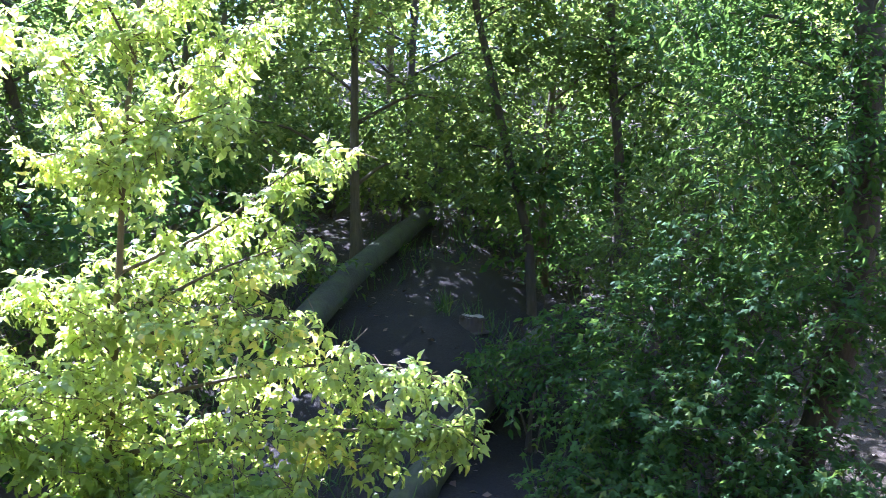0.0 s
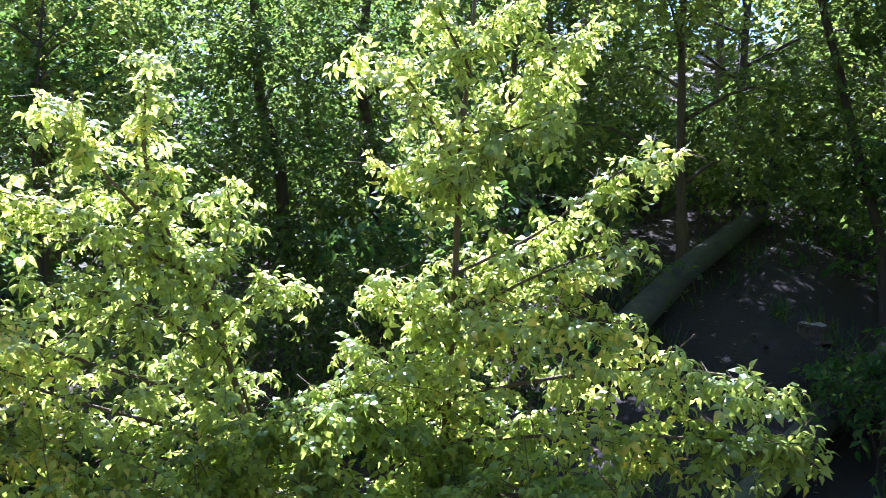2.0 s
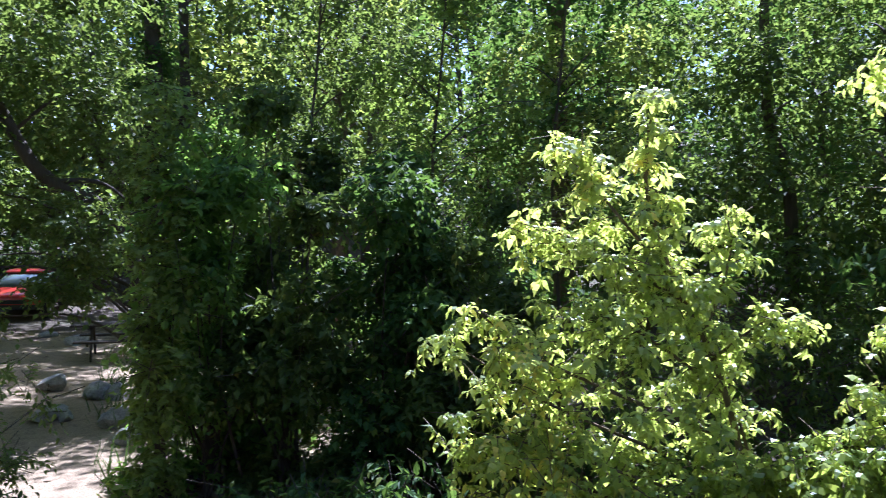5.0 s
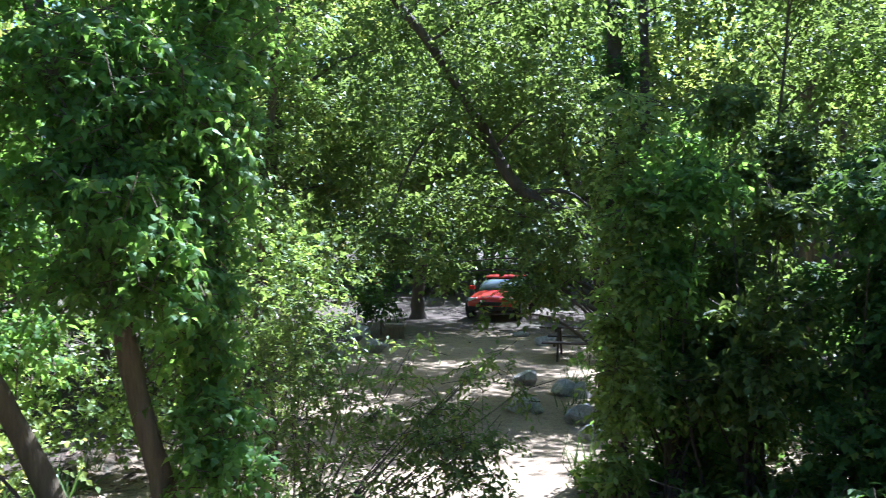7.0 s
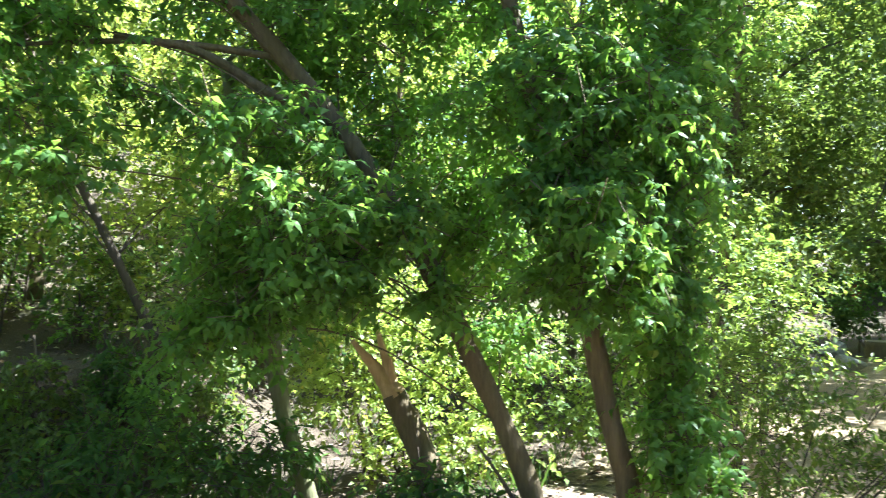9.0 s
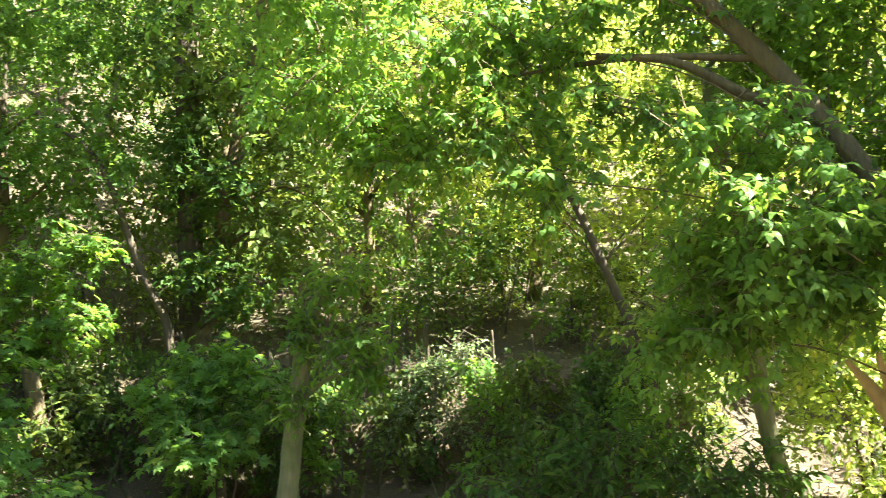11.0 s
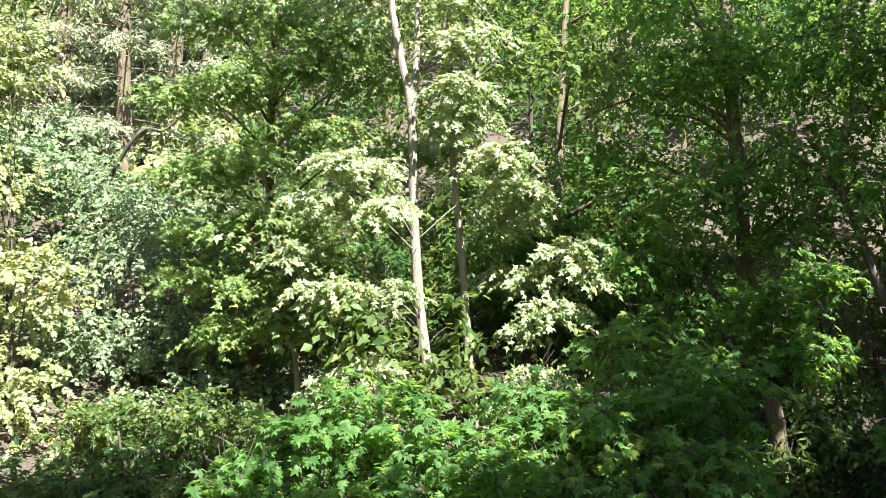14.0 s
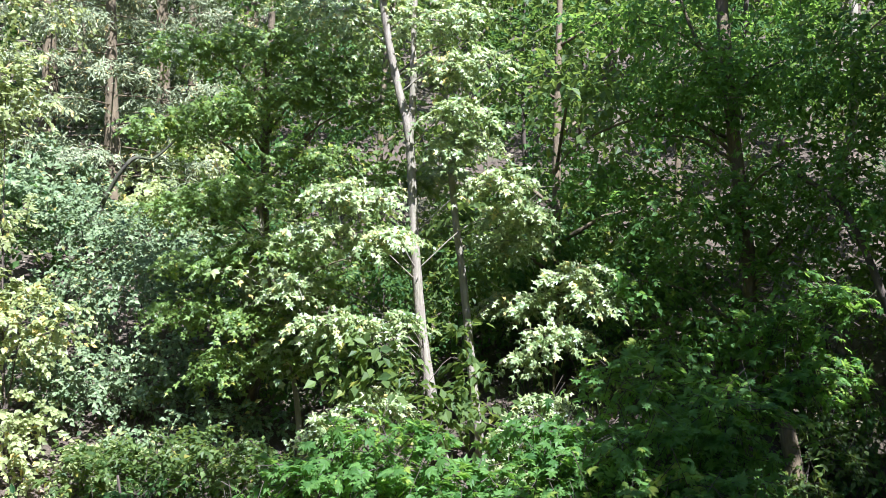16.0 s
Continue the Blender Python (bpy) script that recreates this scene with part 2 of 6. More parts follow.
def stone_material(name, a, c):
    m, nt, n, l, b = nodes_of(name)
    tc = n.new("ShaderNodeTexCoord")
    f = noise_tex(nt, 9, 7, tc.outputs["Object"], .65)
    col = ramp(nt, f, [(.3, a), (.65, c)])
    sp = ramp(nt, noise_tex(nt, 60, 3, tc.outputs["Object"]), [(.4, (.55, .55, .55)), (.6, (1, 1, 1))])
    l.new(mixc(nt, .6, col, sp, 'MULTIPLY'), b.inputs["Base Color"])
    b.inputs["Roughness"].default_value = .85
    bump(nt, b, f, .6, .05)
    return m


def plain_material(name, col, rough=.5, metal=0.0, coat=0.0):
    m, nt, n, l, b = nodes_of(name)
    tc = n.new("ShaderNodeTexCoord")
    f = noise_tex(nt, 5, 5, tc.outputs["Object"])
    l.new(mixc(nt, ramp(nt, f, [(.45, (0, 0, 0)), (.75, (.25, .25, .25))]), col, tuple(c * .55 + .04 for c in col)), b.inputs["Base Color"])
    b.inputs["Roughness"].default_value, b.inputs["Metallic"].default_value = rough, metal
    b.inputs["Coat Weight"].default_value = coat
    return m


LITTER = litter_material()
SOIL = ground_material()
STONE = stone_material("granite_boulder", (.2, .19, .18), (.5, .48, .45))
CAR_RED = plain_material("red_car_paint", (.50, .03, .015), .3, 0, .8)
CAR_BLACK = plain_material("black_plastic", (.02, .02, .022), .5)
RUBBER = plain_material("tyre_rubber", (.025, .025, .025), .85)
STEEL = plain_material("bright_metal", (.6, .6, .62), .25, 1)
LENS = plain_material("lamp_lens", (.75, .76, .78), .08, 0, 1)
WINDSCREEN = plain_material("windscreen_glass", (.10, .13, .13), .05, 0, 1)
TARP_BLUE = plain_material("blue_chair_cloth", (.05, .16, .30), .7)
TARP_ORANGE = plain_material("orange_tent_cloth", (.55, .15, .04), .7)


# ---- mesh helpers ----
def mesh_of(name, verts, faces, mat, smooth=True):
    """faces: an (n, 3) or (n, 4) array of corner numbers."""
    me = bpy.data.meshes.new(name)
    v, f = np.asarray(verts, np.float32), np.asarray(faces, np.int32)
    me.vertices.add(len(v))
    me.vertices.foreach_set("co", v.ravel())
    k = f.shape[1]
    me.loops.add(f.size)
    me.loops.foreach_set("vertex_index", f.ravel())
    me.polygons.add(len(f))
    me.polygons.foreach_set("loop_start", np.arange(0, f.size, k, dtype=np.int32))
    me.polygons.foreach_set("use_smooth", np.full(len(f), smooth))
    me.update(calc_edges=True)
    me.validate()
    me.materials.append(mat)
    return me


def part_mesh(name, me, parent, label="", kind=""):
    ob = new(name, me)
    ob.parent = parent
    return tagged(ob, label, "", "", kind)


def part(name, bm, material, parent, label="", smooth=False):
    me = bpy.data.meshes.new(name)
    bm.to_mesh(me)
    bm.free()
    for p in me.polygons:
        p.use_smooth = smooth
    me.materials.append(material)
    ob = new(name, me)
    ob.parent = parent
    return tagged(ob, label)


def thing(name, base, label, category, group="", kind=""):
    ob = new(name)
    ob.location = Vector(base)
    ob.empty_display_size = .2
    return tagged(ob, label, category, group, kind)


def curve_points(pts, per=5):
    """A smooth line through a few points."""
    p = np.asarray(pts, float)
    if len(p) < 3:
        t = np.linspace(0, 1, per + 1)[:, None]
        return p[0] * (1 - t) + p[-1] * t
    q = np.vstack([2 * p[0] - p[1], p, 2 * p[-1] - p[-2]])
    out = []
    for i in range(1, len(q) - 2):
        t = np.linspace(0, 1, per, endpoint=False)[:, None]
        a, b, c, d = q[i - 1], q[i], q[i + 1], q[i + 2]
        out.append(.5 * (2 * b + (c - a) * t + (2 * a - 5 * b + 4 * c - d) * t ** 2 + (3 * b - a - 3 * c + d) * t ** 3))
    out.append(p[-1:])
    return np.vstack(out)


def tube(pts, r0, r1, sides=9, wob=.08, rng=None, per=5, flare=0.0):
    line = curve_points(pts, per)
    n = len(line)
    tan = np.gradient(line, axis=0)
    tan /= np.linalg.norm(tan, axis=1)[:, None] + 1e-9
    ref = np.array([.31, .95, .05])
    a = np.cross(tan, ref)
    a /= np.linalg.norm(a, axis=1)[:, None] + 1e-9
    b = np.cross(tan, a)
    s = np.linspace(0, 1, n)
    r = r0 + (r1 - r0) * s ** .85 + flare * r0 * np.exp(-s * n * .7)
    ang = np.linspace(0, 2 * np.pi, sides, endpoint=False)
    rr = r[:, None] * np.ones(sides)
    if rng is not None and wob:
        rr = rr * (1 + wob * (rng.standard_normal((n, sides)) * .5 + rng.standard_normal((1, sides)) * .7 + .5 * rng.standard_normal((n, 1))))
    v = line[:, None, :] + rr[..., None] * (np.cos(ang)[None, :, None] * a[:, None, :] + np.sin(ang)[None, :, None] * b[:, None, :])
    v = v.reshape(-1, 3)
    i = np.arange(n - 1)[:, None] * sides + np.arange(sides)[None, :]
    j = np.arange(n - 1)[:, None] * sides + (np.arange(sides)[None, :] + 1) % sides
    quad = np.stack([i, j, j + sides, i + sides], -1).reshape(-1, 4)
    tri = np.vstack([quad[:, [0, 1, 2]], quad[:, [0, 2, 3]]])
    v = np.vstack([v, line[:1], line[-1:]])
    c0, c1 = len(v) - 2, len(v) - 1
    k = np.arange(sides)
    k2 = (k + 1) % sides
    tri = np.vstack([tri, np.stack([k2, k, np.full(sides, c0)], 1), np.stack([k + (n - 1) * sides, k2 + (n - 1) * sides, np.full(sides, c1)], 1)])
    return v, tri


# leaf shapes: length along x, face up
LEAF_NEEDLE = (np.array([[0, 0, 0], [.4, .13, .04], [1, 0, -.1], [.4, -.13, .04]]), np.array([[0, 2, 1], [0, 3, 2]]))
LEAF_SMALL = (np.array([[0, 0, 0], [.42, .34, .08], [1, 0, -.12], [.42, -.34, .08]]), np.array([[0, 2, 1], [0, 3, 2]]))
LEAF_OVATE = (np.array([[0, 0, 0], [.24, .22, .06], [.62, .22, .03], [1.05, 0, -.2], [.62, -.22, .03], [.24, -.22, .06]]),
              np.array([[0, 2, 1], [0, 3, 2], [0, 4, 3], [0, 5, 4]]))
LEAF_BROAD = (np.array([[0, 0, 0], [.12, .30, .03], [.46, .50, -.05], [.56, .20, .05], [1, 0, -.16], [.56, -.20, .05], [.46, -.50, -.05], [.12, -.30, .03], [.36, 0, .05]]),
              np.array([[8, 1, 0], [8, 2, 1], [8, 3, 2], [8, 4, 3], [8, 5, 4], [8, 6, 5], [8, 7, 6], [8, 0, 7]]))
_lobes = [(0, 0, .0), (.05, .26, .0), (.30, .52, -.05), (.36, .24, .03), (.66, .50, -.08), (.62, .18, .04), (1, 0, -.16),
          (.62, -.18, .04), (.66, -.50, -.08), (.36, -.24, .03), (.30, -.52, -.05), (.05, -.26, .0), (.34, 0, .04)]
LEAF_LOBED = (np.array(_lobes), np.array([[12, i, (i + 1) % 12] for i in range(12)])[:, [0, 2, 1]])
_tri = []
for _k, (_a, _s) in enumerate(((0, 1.0), (62, .8), (-62, .8))):
    _c, _n = math.cos(radians(_a)), math.sin(radians(_a))
    _o = .38 if _k == 0 else .16
    for _p in ((0, 0, 0), (.28, .22, .06), (.62, .18, .02), (1, 0, -.22), (.62, -.18, .02), (.28, -.22, .06)):
        _x, _y = _p[0] * _s * .62, _p[1] * _s * .75
        _tri.append((_o + _c * _x - _n * _y, _n * _x + _c * _y, _p[2] - .25 * abs(math.sin(radians(_a))) * _p[0]))
LEAF_POINT = (np.array([[0, 0, .02], [.42, .48, -.06], [.48, .15, .05], [1, 0, -.14], [.48, -.15, .05], [.42, -.48, -.06]]), np.array([[0, 2, 1], [0, 4, 2], [2, 4, 3], [0, 5, 4]]))
_trio = []
for _k, (_a, _s) in enumerate(((0, 1.0), (58, .85), (-58, .85))):
    _c, _n = math.cos(radians(_a)), math.sin(radians(_a))
    _o = .36 if _k == 0 else .14
    for _p in ((0, 0, 0), (.36, .23, .05), (.66, .15, 0), (1, 0, -.2), (.40, -.24, .05)):
        _x, _y = _p[0] * _s * .64, _p[1] * _s * .8
        _trio.append((_o + _c * _x - _n * _y, _n * _x + _c * _y, _p[2] - .25 * abs(math.sin(radians(_a))) * _p[0]))
LEAF_TRIO = (np.array(_trio), np.array([[b + i for i in t] for b in (0, 5, 10) for t in ((0, 4, 1), (1, 4, 2), (2, 4, 3))]))
LEAF_THREE = (np.array(_tri), np.array([[b + i for i in t] for b in (0, 6, 12) for t in ((0, 5, 1), (1, 5, 4), (1, 4, 2), (2, 4, 3))]))


def unit(v):
    return v / (np.linalg.norm(v, axis=-1, keepdims=True) + 1e-9)


def leaf_cloud(shape, pos, way, up, size):
    tv, tf = shape
    x = unit(way)
    y = unit(np.cross(up, x))
    z = np.cross(x, y)
    v = pos[:, None, :] + size[:, None, None] * (tv[None, :, 0:1] * x[:, None] + tv[None, :, 1:2] * y[:, None] + tv[None, :, 2:3] * z[:, None])
    f = tf[None] + (np.arange(len(pos)) * len(tv))[:, None, None]
    return v.reshape(-1, 3), f.reshape(-1, 3)


SUNWARD = np.array([sv[0], sv[1], 0]) / math.cos(radians(SUN_EL))


def sprays(blobs, shape, size, per_twig, twig, droop, rng, hang=.35, rise=.12, shell=2.4, face=.4, ruffle=.42, tilt=(0, 0, 0), level=0.0):
    """Leafy twigs in a few soft masses. blobs: (centre, (rx, ry, rz), number of twigs). Gives leaves and twig lines."""
    st, dr, ln = [], [], []
    for c, r, n in blobs:
        u = unit(rng.standard_normal((n, 3))) * (rng.random((n, 1)) ** (1 / shell))
        d = unit(u * .9 + rng.standard_normal((n, 3)) * .55 + np.array([0, 0, rise]))
        d = unit(d * [1, 1, 1 - level])
        length = twig * (.6 + .8 * rng.random(n))
        p = np.asarray(c) + u * np.asarray(r)
        st.append(p - d * length[:, None] * .6)
        dr.append(d)
        ln.append(length)
    st, dr, ln = np.vstack(st), np.vstack(dr), np.concatenate(ln)
    k = per_twig
    s = (np.linspace(.18, 1, k)[None] + (rng.random((len(st), k)) - .5) * .12)
    pos = st[:, None] + dr[:, None] * (ln[:, None] * s)[..., None]
    pos[..., 2] -= droop * ln[:, None] * s ** 2
    side = unit(np.cross(dr, rng.standard_normal(dr.shape) * .35 + np.array([0, 0, 1.0])))
    sign = np.where(np.arange(k) % 2 == 0, 1.0, -1.0)[None, :, None]
    way = dr[:, None] * .65 + side[:, None] * sign * .85 + rng.standard_normal(pos.shape) * .35
    way[..., 2] -= hang + .3 * rng.random(way.shape[:2])
    up = np.array([0, 0, 1.0]) + rng.standard_normal(pos.shape) * ruffle + dr[:, None] * face
    up = up + np.asarray(tilt)
    sz = size * (.65 + .6 * rng.random(pos.shape[:2]))
    leaves = leaf_cloud(shape, pos.reshape(-1, 3), way.reshape(-1, 3), up.reshape(-1, 3), sz.ravel())
    return leaves, (st, dr, ln, droop)


def twig_tubes(tw, r=.004, every=1):
    st, dr, ln, droop = tw
    st, dr, ln = st[::every], dr[::every], ln[::every]
    ref = unit(np.cross(dr, np.array([.2, .3, .9])))
    b = np.cross(dr, ref)
    rings = []
    for s, w in ((-.25, 1.3), (.45, .9), (1.0, .45)):
        c = st + dr * (ln * s)[:, None]
        c[:, 2] -= droop * ln * max(s, 0) ** 2
        for a in (0, 2.1, 4.2):
            rings.append(c + r * w * (math.cos(a) * ref + math.sin(a) * b))
    v = np.stack(rings, 1)
    f = []
    for ring in (0, 3):
        for k in range(3):
            i, j = ring + k, ring + (k + 1) % 3
            f += [[i, j, j + 3], [i, j + 3, i + 3]]
    f = np.array(f)[None] + (np.arange(len(st)) * 9)[:, None, None]
    return v.reshape(-1, 3), f.reshape(-1, 3)


def bough(pts, r0, r1, n, per=3):
    """Soft leaf masses strung along a limb, from thick to thin."""
    line = curve_points(pts, per)
    out = []
    for i, p in enumerate(line):
        r = r0 + (r1 - r0) * i / max(1, len(line) - 1)
        out.append((p, (r, r, r * .8), max(2, int(n / len(line) * (r / max(r0, r1)) ** 1.2 + 1))))
    return out


def tree(name, label, trunk, r0, r1, limbs, blobs, shape, size, leaf, bark, seed, per_twig=9, twig=.5, droop=.3,
         category="tree", group="", twigs=.004, hang=.35, limb_sides=6, limb_steps=5, trunk_name="trunk", flare=.7, every=1, rise=.12, face=.4, roof=(), tilt=(0, 0, 0), level=0.0):
    """A tree by its trunk line, its limb lines (points, thick, thin) and its leaf masses, all in world places. roof:
    unseen leaf masses added to cast shade.
    """
    rng = np.random.default_rng(seed)
    base = np.array(trunk[0], float)
    top = thing(name, base, label, category, group)
    v, f = tube([np.asarray(p) - base for p in trunk], r0, r1, 10, .07, rng, 6, flare)
    part_mesh(trunk_name, mesh_of(trunk_name, v, f, bark), top)
    for pts, a, b in limbs:
        v, f = tube([np.asarray(p) - base for p in pts], a, b, limb_sides, .1, rng, limb_steps)
        part_mesh("limb", mesh_of("limb", v, f, bark), top)
    if blobs:
        local = [(np.asarray(c) - base, r, n) for c, r, n in blobs]
        lv, tw = sprays(local, shape, size, per_twig, twig, droop, rng, hang, rise, 2.4, face, .42, tilt, level)
        part_mesh("crown", mesh_of("crown", *lv, leaf, False), top, "", "stuff")
        if twigs:
            part_mesh("twig_spray", mesh_of("twig_spray", *twig_tubes(tw, twigs, every), bark), top, "", "stuff")
    # leaves out of view, added only to block sun
    if roof:
        lv, tw = sprays([(np.asarray(c) - base, r, n) for c, r, n in roof], LEAF_SMALL, .22, 8, .5, .3, rng)
        part_mesh("shade_crown", mesh_of("shade_crown", *lv, leaf, False), top, "", "stuff")
    return top


def grown(height, spread, low, limbs_n, seed, r=.1, twigs_n=40, lean=.06):
    """A trunk, limbs and leaf masses for a woodland tree that stands at the origin."""
    rng = np.random.default_rng(seed)
    sway = rng.standard_normal(2) * lean * height
    trunk = [np.array([sway[0] * s * s + .12 * math.sin(3 * s + seed), sway[1] * s * s + .1 * math.sin(4 * s), height * s - (.2 if s == 0 else 0)])
             for s in (0, .2, .45, .7, .92)]
    line = curve_points(trunk, 8)
    limbs, blobs = [], []
    for i in range(limbs_n):
        h = low + (1 - low) * (i + .5 * rng.random()) / limbs_n
        a = i * 2.4 + rng.random() * .8
        p0 = line[min(len(line) - 1, int(h * .9 * len(line)))]
        reach = spread * (1 - .75 * max(0, h - .35)) * (.55 + .6 * rng.random())
        out = np.array([math.cos(a), math.sin(a), .0])
        p1 = p0 + out * reach * .55 + np.array([0, 0, .28 * reach])
        p2 = p0 + out * reach + np.array([0, 0, .35 * reach * (rng.random() * 1.2 - .1)])
        limbs.append(([p0, p1, p2], r * .42 * (1.1 - h * .6), r * .08))
        w = spread * (.34 + .2 * rng.random()) * (1.15 - .4 * h)
        blobs.append((p2, (w, w, w * .62), twigs_n))
        blobs.append((p1 + rng.standard_normal(3) * .2, (w * .8, w * .8, w * .5), int(twigs_n * .6)))
    return trunk, limbs, blobs


# ---- ground ----
def build_ground():
    rad = np.concatenate([np.linspace(.0, 26, 105)[1:], 26 * 1.09 ** np.arange(1, 34)])
    ang = np.radians(np.arange(0, 360, 1.5))
    x = -np.sin(ang)[None] * rad[:, None]
    y = np.cos(ang)[None] * rad[:, None]
    z = ground_z(x, y)
    far = np.clip(rad[:, None] - 60, 0, None)
    z = z + 12 * (1 - np.exp(-far / 60)) * .5
    v = np.vstack([np.stack([x, y, z], -1).reshape(-1, 3), [[0, 0, float(ground_z(0., 0.))]]])
    n, m = len(rad), len(ang)
    i = np.arange(n - 1)[:, None] * m + np.arange(m)[None]
    j = np.arange(n - 1)[:, None] * m + (np.arange(m)[None] + 1) % m
    quad = np.stack([i, j, j + m, i + m], -1).reshape(-1, 4)
    tri = np.vstack([quad[:, [0, 2, 1]], quad[:, [0, 3, 2]], np.stack([np.full(m, len(v) - 1), (np.arange(m) + 1) % m, np.arange(m)], 1)[:, [0, 2, 1]]])
    ob = new("ground", mesh_of("ground", v, tri, SOIL))
    tagged(ob, "woodland floor of brown soil and litter with a pale sandy clearing", "ground", "", "structure")


build_ground()


# ---- the two sunlit box elders in the gap ----
def stem(yaw, d, rest):
    return [on_ground(yaw, d, -.15)] + [spot(*p) for p in rest]


A = stem(21.8, 5.3, [(21.6, -18.3, 5.4), (21.1, -9.6, 5.4), (20.7, -2.5, 5.4), (20.4, 5, 5.4), (19.6, 11.9, 5.5), (19.4, 17.5, 5.6)])
A_LIMBS = [
    ([(20.7, -3.6, 5.4), (15.1, -0.8, 5.4), (10.2, 3.0, 5.4), (6.2, 4.6, 5.4)], .30, .15, 125),
    ([(20.6, -6.6, 5.4), (15.1, -3.6, 5.2), (9.4, -1.5, 5.2)], .42, .22, 150),
    ([(21.1, -11.8, 5.4), (11.3, -10.0, 5.1), (4.4, -9.7, 5.0), (-.4, -10.9, 5.0)], .46, .18, 230),
    ([(21.3, -14.7, 5.4), (11.2, -14.0, 4.9), (3.0, -13.9, 4.9), (-1.5, -13.7, 4.9)], .44, .17, 210),
    ([(21.1, -8.8, 5.4), (23.7, -5.1, 5.3), (26.0, -4.5, 5.3)], .34, .22, 100),
    ([(21.0, -8.0, 5.4), (14.5, -6.4, 5.1), (9.6, -6.8, 5.1)], .36, .26, 130),
    ([(21.4, -13.0, 5.4), (25.0, -9.6, 5.2), (27.0, -8.8, 5.2)], .34, .24, 100),
    ([(20.4, 3.0, 5.4), (24.1, 9.6, 5.5), (26.8, 11.2, 5.5)], .30, .18, 95),
    ([(20.4, 4.0, 5.4), (15.9, 8.8, 5.5), (12.4, 12.6, 5.5)], .36, .24, 150),
    ([(20.4, 2.0, 5.4), (23.0, 3.8, 5.5), (25.8, 3.4, 5.4)], .26, .16, 70),
    ([(20.2, 6.0, 5.4), (17.0, 6.0, 5.3), (14.0, 7.4, 5.3)], .30, .22, 80),
    ([(19.8, 10.0, 5.4), (22.0, 14.0, 5.5), (23.5, 17.0, 5.6)], .26, .2, 70),
    ([(19.6, 12.0, 5.4), (16.0, 15.0, 5.5), (13.5, 18.0, 5.6)], .26, .2, 70),
    ([(21.8, -17.0, 5.3), (26.3, -13.1, 5.0), (29.2, -11.4, 5.0)], .40, .22, 150),
    ([(21.8, -19.0, 5.2), (17.0, -18.0, 4.8), (11.0, -18.0, 4.7)], .5, .4, 210),
    ([(22.0, -20.0, 5.2), (26.0, -19.0, 4.8), (31.0, -17.0, 4.8)], .5, .36, 200),
]
B = stem(33.5, 5.6, [(34.3, -17, 5.6), (35.3, -10.9, 5.6), (37.2, -5.5, 5.6), (39.1, -2.0, 5.6), (40.9, 4.5, 5.6), (40.4, 9.6, 5.6)])
B_LIMBS = [
    ([(39.1, -2.0, 5.6), (40.8, 4.0, 5.6), (40.4, 10.4, 5.6)], .30, .14, 130),
    ([(39.1, -2.0, 5.6), (44.3, 4.3, 5.5), (46.0, 7.4, 5.5)], .34, .18, 130),
    ([(38.7, -3.2, 5.6), (45.4, 0.6, 5.5), (49.4, 1.8, 5.5)], .34, .15, 120),
    ([(37.2, -5.6, 5.6), (35.6, -0.4, 5.7), (35.9, 2.7, 5.7)], .26, .15, 75),
    ([(36.6, -7.0, 5.6), (33.4, -4.4, 5.5), (31.6, -3.8, 5.5)], .24, .15, 55),
    ([(36.0, -9.0, 5.6), (42.0, -5.0, 5.4), (46.5, -3.8, 5.3)], .42, .26, 150),
    ([(35.6, -12.0, 5.5), (47.1, -7.6, 5.2), (52.0, -4.2, 5.2)], .44, .20, 190),
    ([(35.2, -14.5, 5.5), (47.0, -10.3, 5.2), (53.6, -6.3, 5.2)], .44, .20, 190),
    ([(34.8, -16.3, 5.4), (46.5, -13.3, 5.0), (52.4, -12.1, 5.0)], .46, .26, 190),
    ([(34.4, -18, 5.3), (42, -17.5, 4.8), (50, -17.0, 4.7)], .5, .4, 200),
    ([(34.4, -18, 5.3), (33, -14, 5.0), (30, -13.0, 4.9)], .42, .3, 130),
]


def sunlit(trunk, table, seed, r, label):
    """The sapling in two parts: the lower boughs get a greener leaf with the shade put into its colour."""
    for low, leaf in ((False, LEAF_SUN), (True, LEAF_SUN_SHADED)):
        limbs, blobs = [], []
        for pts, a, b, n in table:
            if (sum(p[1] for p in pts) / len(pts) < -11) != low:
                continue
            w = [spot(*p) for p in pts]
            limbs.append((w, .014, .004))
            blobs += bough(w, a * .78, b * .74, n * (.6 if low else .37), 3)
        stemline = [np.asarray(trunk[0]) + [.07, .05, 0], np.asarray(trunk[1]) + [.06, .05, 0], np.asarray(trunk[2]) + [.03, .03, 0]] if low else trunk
        tree("box_elder", "lower boughs of a box elder, shade put into the leaf colour" if low else label, stemline, r * (.6 if low else 1), .01, limbs, blobs, LEAF_THREE, .118, leaf, BARK_BROWN, seed + 5 * low, 8, .28, .42,
             "tree", "sunlit saplings", .003, .38, face=.8)


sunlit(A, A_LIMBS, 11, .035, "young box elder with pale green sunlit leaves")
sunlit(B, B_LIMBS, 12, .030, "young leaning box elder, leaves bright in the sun")


